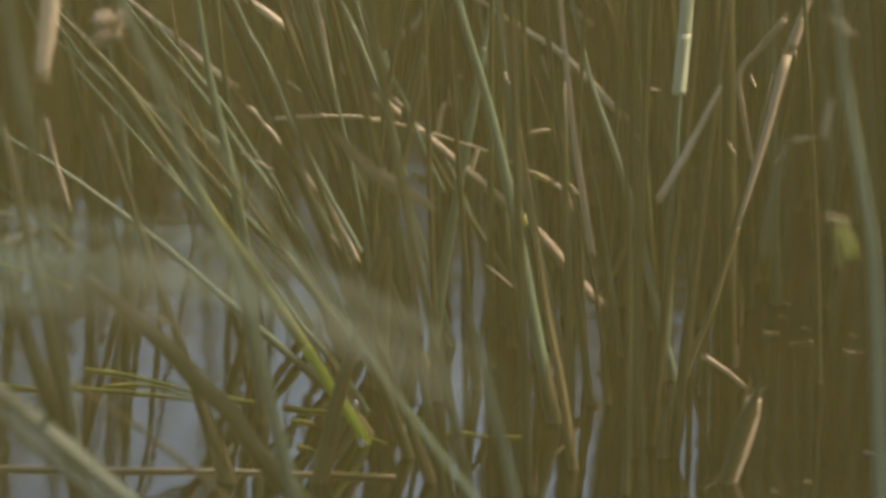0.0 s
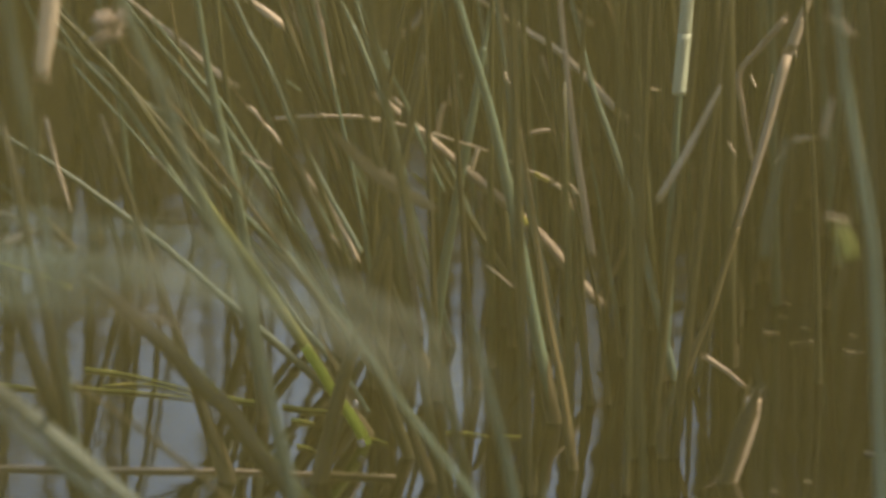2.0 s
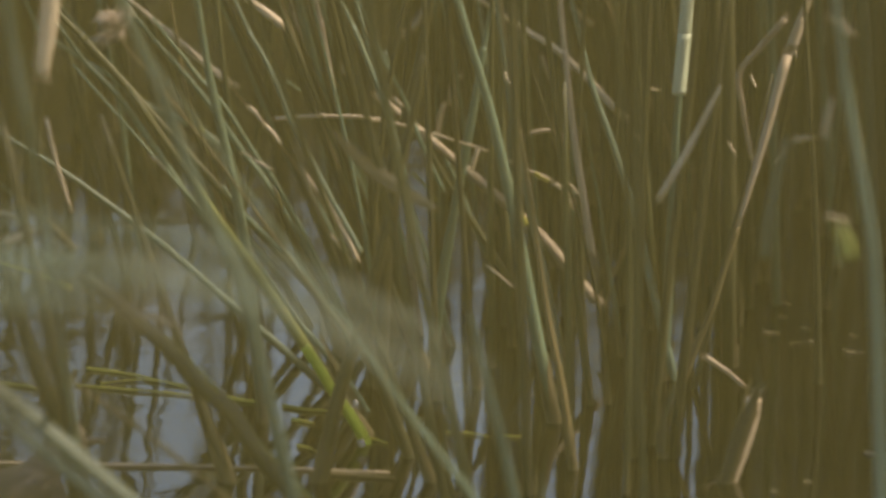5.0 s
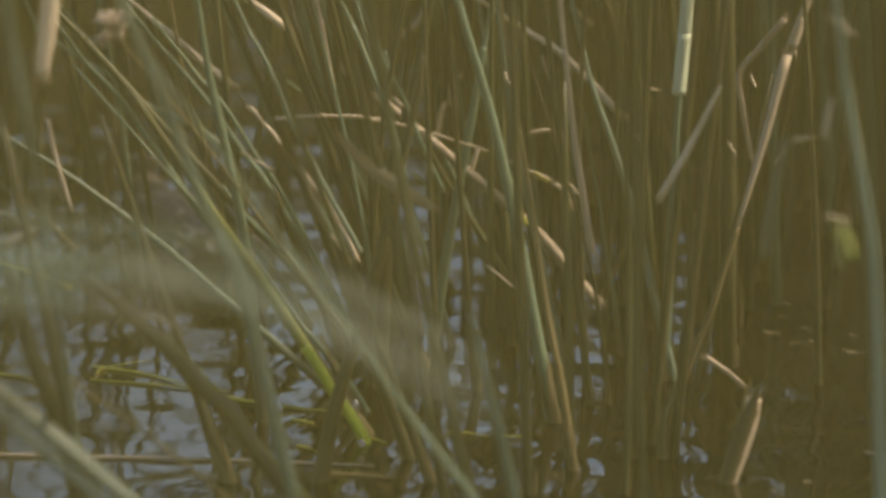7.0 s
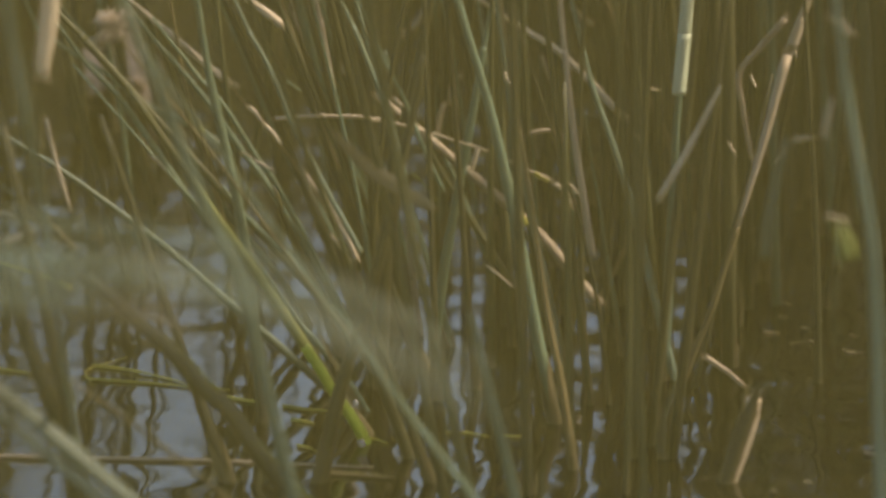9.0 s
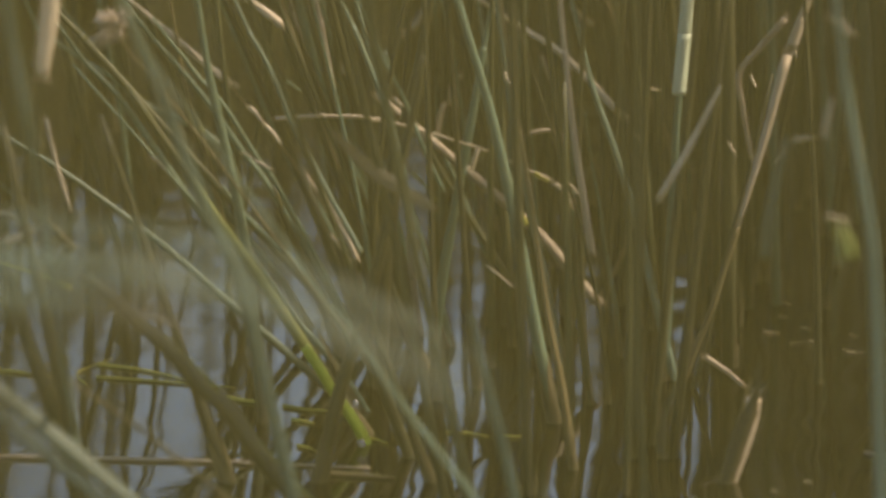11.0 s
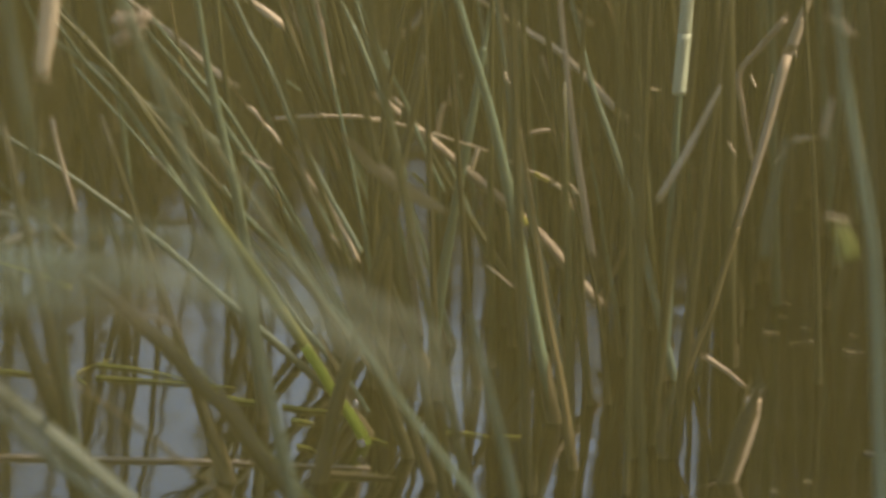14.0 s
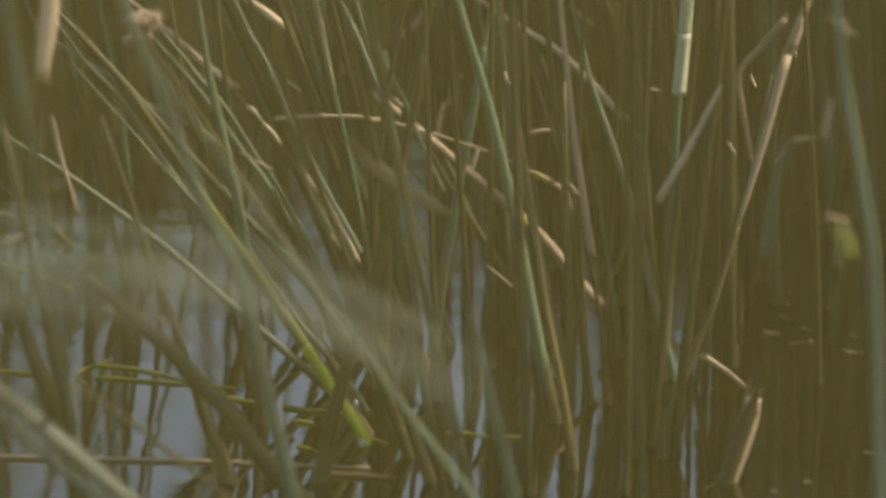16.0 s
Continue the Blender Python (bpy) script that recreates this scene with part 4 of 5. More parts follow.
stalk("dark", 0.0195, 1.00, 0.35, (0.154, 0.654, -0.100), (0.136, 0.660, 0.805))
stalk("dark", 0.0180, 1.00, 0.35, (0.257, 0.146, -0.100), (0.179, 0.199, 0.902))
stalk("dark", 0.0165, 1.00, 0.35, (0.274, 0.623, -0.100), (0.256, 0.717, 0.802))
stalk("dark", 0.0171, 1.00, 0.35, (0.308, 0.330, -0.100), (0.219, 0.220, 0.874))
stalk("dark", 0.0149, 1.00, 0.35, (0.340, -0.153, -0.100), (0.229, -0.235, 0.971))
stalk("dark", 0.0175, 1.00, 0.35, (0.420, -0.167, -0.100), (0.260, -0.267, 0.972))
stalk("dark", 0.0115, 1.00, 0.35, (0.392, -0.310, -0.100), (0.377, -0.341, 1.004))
stalk("green", 0.0127, 1.00, 0.35, (0.437, 0.408, -0.100), (0.451, 0.373, 0.858))
stalk("olive", 0.0179, 1.00, 0.35, (0.502, 0.362, -0.100), (0.470, 0.468, 0.853))
stalk("olive", 0.0116, 1.00, 0.35, (0.486, 0.221, -0.100), (0.513, 0.240, 0.891))
stalk("dark", 0.0146, 1.00, 0.35, (0.585, 0.507, -0.100), (0.515, 0.477, 0.836))
stalk("green", 0.0137, 1.00, 0.35, (0.520, 0.160, -0.100), (0.582, 0.071, 0.910))
stalk("dark", 0.0134, 1.00, 0.35, (0.266, -0.009, -0.100), (0.112, 0.001, 0.932))
stalk("green", 0.0136, 1.00, 0.35, (0.077, 0.108, -0.100), (0.152, 0.057, 0.918))
stalk("olive", 0.0144, 1.00, 0.35, (0.463, 0.545, -0.100), (0.543, 0.566, 0.824))
stalk("dark", 0.0144, 1.00, 0.35, (0.506, 0.075, -0.100), (0.546, 0.192, 0.909))
stalk("olive", 0.0111, 1.00, 0.35, (-0.109, -0.336, -0.100), (-0.175, -0.215, 0.990))
stalk("dark", 0.0176, 1.00, 0.35, (0.388, 0.517, -0.100), (0.512, 0.525, 0.827))
# stubs added so that their reflections darken the bright water
stalk("brown", 0.0187, 1.00, 0.80, (0.200, 0.250, -0.100), (0.196, 0.250, 0.050))
stalk("brown", 0.0187, 1.00, 0.80, (0.220, 0.250, -0.100), (0.216, 0.250, 0.050))
stalk("brown", 0.0187, 1.00, 0.80, (0.347, 0.250, -0.100), (0.342, 0.250, 0.050))


stalk("dry", 0.0041, 0.60, 0.50, (0.382, -0.750, -0.006), (0.377, -0.750, 0.003), (0.372, -0.750, 0.007))
stalk("straw", 0.0047, 0.50, 0.40, (0.161, -0.700, 0.244), (0.156, -0.700, 0.250), (0.152, -0.700, 0.256))
stalk("dry", 0.0069, 0.50, 0.60, (0.166, -0.620, 0.199), (0.162, -0.620, 0.208), (0.158, -0.620, 0.218))
stalk("dry", 0.0083, 0.50, 0.60, (-0.030, -0.600, 0.111), (-0.035, -0.600, 0.129), (-0.039, -0.600, 0.157), (-0.043, -0.600, 0.180))
stalk("straw", 0.0062, 0.60, 0.40, (-0.105, -0.620, 0.142), (-0.116, -0.620, 0.166), (-0.127, -0.620, 0.185), (-0.135, -0.620, 0.199))
stalk("brown", 0.0064, 0.80, 0.60, (0.195, -0.450, 0.047), (0.211, -0.450, 0.076), (0.227, -0.450, 0.113), (0.237, -0.450, 0.142))
stalk("dry", 0.0056, 0.60, 0.60, (0.241, -0.550, 0.109), (0.242, -0.550, 0.120), (0.239, -0.550, 0.134))
stalk("green", 0.0070, 1.00, 0.50, (0.055, -0.500, 0.115), (0.039, -0.500, 0.154), (0.022, -0.500, 0.197), (0.004, -0.500, 0.237), (-0.013, -0.500, 0.273))
stalk("brown", 0.0055, 0.70, 0.50, (0.292, -0.600, 0.007), (0.304, -0.600, 0.013), (0.309, -0.600, 0.029), (0.315, -0.600, 0.043))
stalk("dark", 0.0176, 1.00, 0.50, (-0.080, -0.700, -0.100), (-0.071, -0.700, 0.133), (-0.068, -0.700, 0.189), (-0.064, -0.700, 0.252), (-0.057, -0.700, 0.308))
stalk("dark", 0.0164, 1.00, 0.50, (-0.072, -0.660, -0.100), (-0.080, -0.660, 0.109), (-0.082, -0.660, 0.165), (-0.085, -0.660, 0.215), (-0.088, -0.660, 0.271))
stalk("dark", 0.0153, 1.00, 0.50, (-0.088, -0.550, -0.100), (-0.146, -0.550, 0.062), (-0.170, -0.550, 0.116), (-0.190, -0.550, 0.166), (-0.208, -0.550, 0.216))

# ---- thin stems that stand between the thick ones ----
def thin_stems():
    rng = random.Random(31)
    for k in range(44):
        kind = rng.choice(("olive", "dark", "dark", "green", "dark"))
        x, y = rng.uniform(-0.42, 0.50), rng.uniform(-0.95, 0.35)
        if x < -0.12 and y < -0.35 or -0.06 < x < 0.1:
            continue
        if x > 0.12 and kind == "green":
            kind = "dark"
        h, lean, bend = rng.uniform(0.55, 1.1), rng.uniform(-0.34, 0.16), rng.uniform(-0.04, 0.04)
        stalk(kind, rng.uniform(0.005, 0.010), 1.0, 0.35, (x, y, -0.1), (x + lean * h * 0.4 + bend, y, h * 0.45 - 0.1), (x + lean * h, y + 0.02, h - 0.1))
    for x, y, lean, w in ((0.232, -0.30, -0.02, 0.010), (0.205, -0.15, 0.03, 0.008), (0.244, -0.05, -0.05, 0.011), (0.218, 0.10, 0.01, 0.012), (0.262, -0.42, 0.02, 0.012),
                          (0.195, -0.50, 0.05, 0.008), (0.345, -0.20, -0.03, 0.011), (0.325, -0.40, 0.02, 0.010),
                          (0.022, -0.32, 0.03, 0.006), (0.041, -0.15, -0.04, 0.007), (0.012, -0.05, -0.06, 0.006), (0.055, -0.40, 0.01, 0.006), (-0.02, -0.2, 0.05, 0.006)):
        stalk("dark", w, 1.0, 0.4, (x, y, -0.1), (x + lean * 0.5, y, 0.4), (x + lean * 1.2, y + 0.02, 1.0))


thin_stems()


# ---- reeds behind; unseen ones added beside for shade, over which the sun comes ----
TO_SUN = Vector((math.sin(radians(SUN_TURN)) * math.cos(radians(SUN_UP)), math.cos(radians(SUN_TURN)) * math.cos(radians(SUN_UP)), math.sin(radians(SUN_UP))))
# spots that the sun reaches through gaps in the growth: place, and the gap's half width
SUNNY = [(Vector(p), r) for p, r in (((-0.41, -1.60, 0.66), 0.05), ((-0.38, -1.0, 0.50), 0.04), ((0.16, -0.58, 0.11), 0.03),
                                     ((0.29, -0.66, 0.41), 0.04), ((0.34, -1.1, 0.06), 0.05),
                                     ((-0.13, -0.94, 0.06), 0.04), ((-0.35, -1.05, 0.0), 0.05), ((-0.2, -0.5, 0.41), 0.04), ((-0.3, -0.5, 0.37), 0.04),
                                     ((0.05, -0.85, 0.39), 0.03), ((0.24, -1.1, 0.32), 0.04), ((0.04, -0.62, 0.27), 0.03), ((0.09, -0.62, 0.31), 0.03), ((-0.10, -0.92, 0.0), 0.03), ((-0.10, -0.97, 0.057), 0.03), ((-0.03, -0.7, 0.14), 0.03), ((-0.38, -1.75, 0.23), 0.07), ((-0.26, -1.75, 0.12), 0.07), ((-0.32, -1.75, 0.175), 0.06), ((-0.43, -1.75, 0.27), 0.06), ((-0.22, -1.75, 0.09), 0.05), ((-0.40, -0.66, 0.0), 0.06), ((-0.32, -0.70, 0.0), 0.06), ((-0.16, -0.87, 0.0), 0.05),
                                     ((-0.184, -0.86, 0.385), 0.03), ((-0.165, -0.86, 0.341), 0.03), ((-0.138, -0.86, 0.290), 0.03), ((-0.226, -0.86, 0.476), 0.03), ((-0.121, -0.60, 0.170), 0.03), ((0.141, -0.50, 0.118), 0.035), ((0.209, -0.66, 0.292), 0.03), ((-0.438, -1.10, 0.393), 0.04), ((0.154, -0.78, 0.333), 0.03), ((0.050, -0.85, 0.410), 0.03))]


def in_a_gap(points):
    return any((v - p).cross(TO_SUN).length < r for v in points for p, r in SUNNY)


def thicket():
    rng = random.Random(12)
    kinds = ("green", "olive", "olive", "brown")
    src = []
    for k in range(8):
        kind, lean, bend = kinds[k % 4], rng.uniform(-0.35, 0.05), rng.uniform(-0.12, 0.12)
        h = rng.uniform(1.5, 2.3)
        me, _ = stalk_mesh(NAME[kind], [(0, 0, 0), (lean * h * 0.45 + bend * 0.3, 0, h * 0.5), (lean * h + bend, 0.05, h)],
                           rng.uniform(0.011, 0.017), 1.0, 0.25, PLANT[kind])
        src.append((kind, me))
    spots = [(rng.uniform(-2.0, -0.95), rng.uniform(-1.2, 2.2)) for _ in range(40)]
    spots += [(rng.uniform(-0.9, 1.4), rng.uniform(1.9, 4.0)) for _ in range(22)]
    spots += [(rng.uniform(0.76, 2.2), rng.uniform(-1.8, 2.2)) for _ in range(60)]
    spots += [(rng.uniform(0.36, 1.1), rng.uniform(1.75, 4.5)) for _ in range(240)]
    spots += [(rng.uniform(0.72, 1.7), rng.uniform(-2.0, -0.5)) for _ in range(70)]
    spots += [(rng.uniform(0.74, 1.5), rng.uniform(-1.3, 0.9)) for _ in range(110)]
    spots += [(rng.uniform(-0.75, -0.1), rng.uniform(1.8, 4.2)) for _ in range(24)]
    spots += [(rng.uniform(-0.1, 0.42), rng.uniform(1.5, 4.2)) for _ in range(70)]
    low = [(rng.uniform(0.66, 0.98), rng.uniform(-1.25, 0.5)) for _ in range(85)]
    verts, faces, uvs = [], [], []
    for n, (x, y) in enumerate(spots + low):
        kind, me = rng.choice(src)
        m = pose(x, y, -0.1, rng.uniform(-5, 5), rng.uniform(-6, 6), rng.uniform(-25, 25))
        if n >= len(spots):
            m = m @ Matrix.Diagonal((0.9, 0.9, 0.52, 1))           # unseen short stems, added to shade the low parts
        stand = [m @ v.co for v in me.vertices]
        if any(v.y > 1.5 and low < v.x / (v.y + 7.28) < high for v in stand for low, high in ((0.0245, 0.0278), (0.0432, 0.0468), (-0.003, 0.0035))):
            continue                                               # clear lanes of water
        if any(v.y < 1.4 and v.z < 0.75 and abs(v.x) / (v.y + 7.28) < 0.084 for v in stand):
            continue
        if in_a_gap([v for v in stand if v.z > 0.5]):
            continue
        k = len(verts)
        verts += [tuple(v) for v in stand]
        faces += [tuple(k + i for i in p.vertices) for p in me.polygons]
        uvs += [c for d in me.uv_layers[0].data for c in d.uv]
    bed = bpy.data.meshes.new("reed_thicket")
    bed.from_pydata(verts, [], faces)
    bed.uv_layers.new(name="along").data.foreach_set("uv", uvs)
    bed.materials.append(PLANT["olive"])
    bed.shade_smooth()
    tagged(new("reed_thicket", bed), "tall olive reeds round the water, unseen ones added for shade", "reed bed", kind="stuff")


def shade_leaves():
    """Long unseen leaves added on the sunny side, arching over the water to dapple it."""
    rng = random.Random(21)
    verts, faces, uvs = [], [], []
    for k in range(246):
        x, y = rng.uniform(0.95, 1.7), rng.uniform(-2.3, 1.0)
        reach, high = rng.uniform(0.5, 1.9) if k < 38 else rng.uniform(1.6, 2.5), rng.uniform(1.05, 1.5)
        if k >= 218:
            x, y, reach, high = rng.uniform(0.6, 0.95), rng.uniform(-1.52, -1.24), rng.uniform(0.4, 1.0), rng.uniform(0.95, 1.3)
        elif k >= 118:
            x, y, reach, high = rng.uniform(0.55, 1.0), rng.uniform(-1.3, 0.25), rng.uniform(0.3, 1.1), rng.uniform(0.95, 1.35)
        elif k >= 96:
            y, reach = rng.uniform(-1.4, 0.0), rng.uniform(1.25, 2.0)
        elif k >= 60:
            y, high = rng.uniform(-2.7, -1.0), rng.uniform(1.25, 1.6)
        drift = rng.uniform(-0.25, 0.25) * (0.3 if k >= 218 else 1.0)
        me, base = stalk_mesh("leaf", [(x, y, -0.1), (x - 0.1, y, high * 0.6), (x - 0.25 - reach * 0.35, y + drift * 0.5, high),
                                       (x - 0.25 - reach, y + drift, high - rng.uniform(0.05, 0.2))], rng.uniform(0.018, 0.034), 0.12, 0.15, PLANT["leaf"], 8, 0.25)
        if in_a_gap([v.co + base for v in me.vertices]):
            bpy.data.meshes.remove(me)
            continue
        n0 = len(verts)
        verts += [tuple(v.co + base) for v in me.vertices]
        faces += [tuple(n0 + n for n in p.vertices) for p in me.polygons]
        uvs += [c for d in me.uv_layers[0].data for c in d.uv]
        bpy.data.meshes.remove(me)
    bed = bpy.data.meshes.new("reed_canopy")
    bed.from_pydata(verts, [], faces)
    bed.uv_layers.new(name="along").data.foreach_set("uv", uvs)
    bed.materials.append(PLANT["leaf"])
    bed.shade_smooth()
    tagged(new("reed_canopy", bed), "unseen grey-green reed leaves added overhead to dapple the water", "reed leaves", kind="stuff")


thicket()
shade_leaves()


def part(name, me, parent, label="", m=None):
    ob = new(name, me)
    ob.parent = parent
    if m is not None:
        ob.matrix_basis = m
    return tagged(ob, label) if label else ob


def mesh_of(name, bm, mat):
    me = bpy.data.meshes.new(name)
    bm.to_mesh(me)
    bm.free()
    me.materials.append(mat)
    me.shade_smooth()
    return me


def lofted(name, rings, mat, sides=16):
    """A skin over oval rings: each is (x, z, half width, half height)."""
    bm = bmesh.new()
    loops = []
    for x, z, hw, hh in rings:
        loops.append([bm.verts.new((x, hw * math.cos(2 * math.pi * j / sides), z + hh * math.sin(2 * math.pi * j / sides))) for j in range(sides)])
    for p, q in zip(loops, loops[1:]):
        for j in range(sides):
            bm.faces.new((p[j], p[(j + 1) % sides], q[(j + 1) % sides], q[j]))
    bm.faces.new(loops[0][::-1])
    bm.faces.new(loops[-1])
    bmesh.ops.recalc_face_normals(bm, faces=bm.faces)
    return mesh_of(name, bm, mat)


def plumage(name, dark, pale, scale):
    """Mottled down and small feathers: scaly cells with pale rims."""
    mat = bpy.data.materials.new(name)
    mat.use_nodes = True
    nt, b = mat.node_tree, mat.node_tree.nodes["Principled BSDF"]
    co, mp, vo, ramp = (nt.nodes.new(k) for k in ("ShaderNodeTexCoord", "ShaderNodeMapping", "ShaderNodeTexVoronoi", "ShaderNodeValToRGB"))
    mp.inputs["Scale"].default_value = (0.6, 1, 1)
    vo.inputs["Scale"].default_value = scale
    ramp.color_ramp.elements[0].position, ramp.color_ramp.elements[1].position = 0.35, 0.62
    ramp.color_ramp.elements[0].color, ramp.color_ramp.elements[1].color = (*dark, 1), (*pale, 1)
    nt.links.new(co.outputs["Object"], mp.inputs[0])
    nt.links.new(mp.outputs[0], vo.inputs["Vector"])
    nt.links.new(vo.outputs["Distance"], ramp.inputs[0])
    nt.links.new(ramp.outputs[0], b.inputs["Base Color"])
    b.inputs["Roughness"].default_value = 0.75
    return mat


def feather_material():
    mat = bpy.data.materials.new("feather_edged")
    mat.use_nodes = True
    nt, b = mat.node_tree, mat.node_tree.nodes["Principled BSDF"]
    uv, ramp, info, hue, vary = (nt.nodes.new(k) for k in ("ShaderNodeUVMap", "ShaderNodeValToRGB", "ShaderNodeObjectInfo", "ShaderNodeHueSaturation", "ShaderNodeMapRange"))
    sep = nt.nodes.new("ShaderNodeSeparateXYZ")
    uv.uv_map = "along"
    ramp.color_ramp.elements[0].position, ramp.color_ramp.elements[1].position = 0.52, 0.78
    ramp.color_ramp.elements[0].color, ramp.color_ramp.elements[1].color = (0.036, 0.028, 0.020, 1), (0.205, 0.155, 0.115, 1)
    vary.inputs["To Min"].default_value, vary.inputs["To Max"].default_value = 0.7, 1.2
    nt.links.new(uv.outputs[0], sep.inputs[0])
    nt.links.new(sep.outputs[0], ramp.inputs[0])
    nt.links.new(info.outputs["Random"], vary.inputs["Value"])
    nt.links.new(vary.outputs[0], hue.inputs["Value"])
    nt.links.new(ramp.outputs[0], hue.inputs["Color"])
    nt.links.new(hue.outputs[0], b.inputs["Base Color"])
    b.inputs["Roughness"].default_value = 0.7
    return mat


def feather_mesh(length, width, mat):
    """A curved, keeled feather pointing to -x."""
    nu, nv = 4, 6
    verts, faces, rim = [], [], []
    for j in range(nv + 1):
        s = j / nv
        w = width / 2 * (0.35 + 0.65 * math.sin(math.pi * min(1, 0.12 + s * 0.62))) * (1 if s < 0.8 else math.sqrt(max(0.02, 1 - ((s - 0.8) / 0.2) ** 2)))
        for i in range(nu + 1):
            c = i / nu * 2 - 1
            verts.append((-s * length, c * w, 0.004 - 0.006 * c * c - 0.010 * s * s))
            rim.append(max(abs(c), 1.25 * s - 0.28))
    for j in range(nv):
        for i in range(nu):
            a = j * (nu + 1) + i
            faces.append((a, a + 1, a + nu + 2, a + nu + 1))
    top = len(verts)
    verts += [(x, y, z - 0.0012) for x, y, z in verts]
    rim += rim
    faces += [tuple(v + top for v in f[::-1]) for f in faces]
    me = bpy.data.meshes.new("feather")
    me.from_pydata(verts, [], faces)
    layer = me.uv_layers.new(name="along")
    layer.data.foreach_set("uv", [c for f in faces for v in f for c in (rim[v], 0.0)])
    me.materials.append(mat)
    me.shade_smooth()
    return me


def make_duck():
    duck = new("duck")
    duck.empty_display_size, duck.scale = 0.05, (0.88, 0.88, 0.88)
    tagged(duck, "mottled brown duck with pale-edged feathers swimming among reeds", "duck")
    down = plumage("duck_down", (0.042, 0.033, 0.023), (0.078, 0.060, 0.043), 60)
    face = plumage("duck_face", (0.045, 0.036, 0.024), (0.085, 0.066, 0.044), 160)
    horn = plain("duck_bill", (0.16, 0.13, 0.09), 0.4, 60)
    gloss = plain("duck_eye", (0.01, 0.008, 0.006), 0.08, 50)
    edged = feather_material()
    body = part("body", lofted("body", [(-0.165, 0.052, 0.006, 0.004), (-0.150, 0.048, 0.022, 0.014), (-0.115, 0.038, 0.045, 0.032),
                (-0.07, 0.030, 0.062, 0.047), (-0.02, 0.026, 0.070, 0.056), (0.04, 0.024, 0.068, 0.058), (0.09, 0.026, 0.055, 0.052),
                (0.125, 0.032, 0.036, 0.038), (0.145, 0.036, 0.012, 0.014)], down), duck)
    part("neck", lofted("neck", [(0.085, 0.040, 0.036, 0.036), (0.115, 0.056, 0.028, 0.028), (0.140, 0.072, 0.023, 0.023), (0.160, 0.084, 0.020, 0.020)], face), duck)
    head = part("head", lofted("head", [(0.142, 0.090, 0.008, 0.010), (0.152, 0.092, 0.020, 0.022), (0.170, 0.094, 0.024, 0.027),
                (0.190, 0.091, 0.021, 0.023), (0.206, 0.085, 0.012, 0.013), (0.211, 0.083, 0.006, 0.008)], face), duck)
    for s in (-1, 1):
        bm = bmesh.new()
        bmesh.ops.create_uvsphere(bm, u_segments=10, v_segments=6, radius=0.0042)
        part("eye", mesh_of("eye", bm, gloss), head, "shiny black eye", pose(0.188, s * 0.0195, 0.098))
    part("bill", lofted("bill", [(0.206, 0.083, 0.010, 0.009), (0.223, 0.079, 0.0105, 0.006), (0.243, 0.076, 0.0115, 0.004), (0.254, 0.074, 0.006, 0.002)], horn), head, "flat grey-brown bill")
    large, small, quill = feather_mesh(0.062, 0.026, edged), feather_mesh(0.042, 0.022, edged), feather_mesh(0.075, 0.020, edged)
    for s in (-1, 1):
        wing = part("wing", lofted("wing", [(-0.125, 0.050, 0.004, 0.006), (-0.09, 0.050, 0.012, 0.022), (-0.03, 0.046, 0.016, 0.032), (0.04, 0.042, 0.016, 0.032),
                    (0.085, 0.040, 0.006, 0.014)], down), duck, "folded brown wing", pose(0, s * 0.052, 0.008))
        for row, (x0, n, mesh, tilt, y) in enumerate(((0.07, 6, small, 18, 0.016), (0.055, 7, small, 48, 0.006), (0.045, 6, large, 70, -0.012), (0.035, 6, large, 84, -0.028))):
            for i in range(n):
                x = x0 - i * (0.026 if mesh is small else 0.030)
                z = 0.046 + (0.034 - 0.006 * row * 0.2) * math.sin(radians(tilt)) - 0.0022 * i - (0.02 if row == 0 else 0)
                part("feather", mesh, wing, "", pose(x, s * y, z, s * -(90 - tilt), 3 + 2 * (i % 3), s * (4 * (i % 2) - 2)))
        for i in range(6):
            part("flank_feather", large, body, "", pose(0.085 - 0.034 * i, s * (0.060 + 0.009 * math.sin(0.5 * i)), 0.040 - 0.003 * i, s * -72, 6, s * -4))
    tail = part("tail", lofted("tail", [(-0.205, 0.066, 0.006, 0.002), (-0.185, 0.062, 0.022, 0.004), (-0.15, 0.054, 0.028, 0.010), (-0.12, 0.046, 0.026, 0.016)], down), duck, "short pointed pale-edged tail")
    for i in range(7):
        f = i - 3
        part("feather", quill, tail, "", pose(-0.13, 0.006 * f, 0.066 - 0.0016 * f * f, 4 * f, 5, 7 * -f))
    return duck


duck = make_duck()


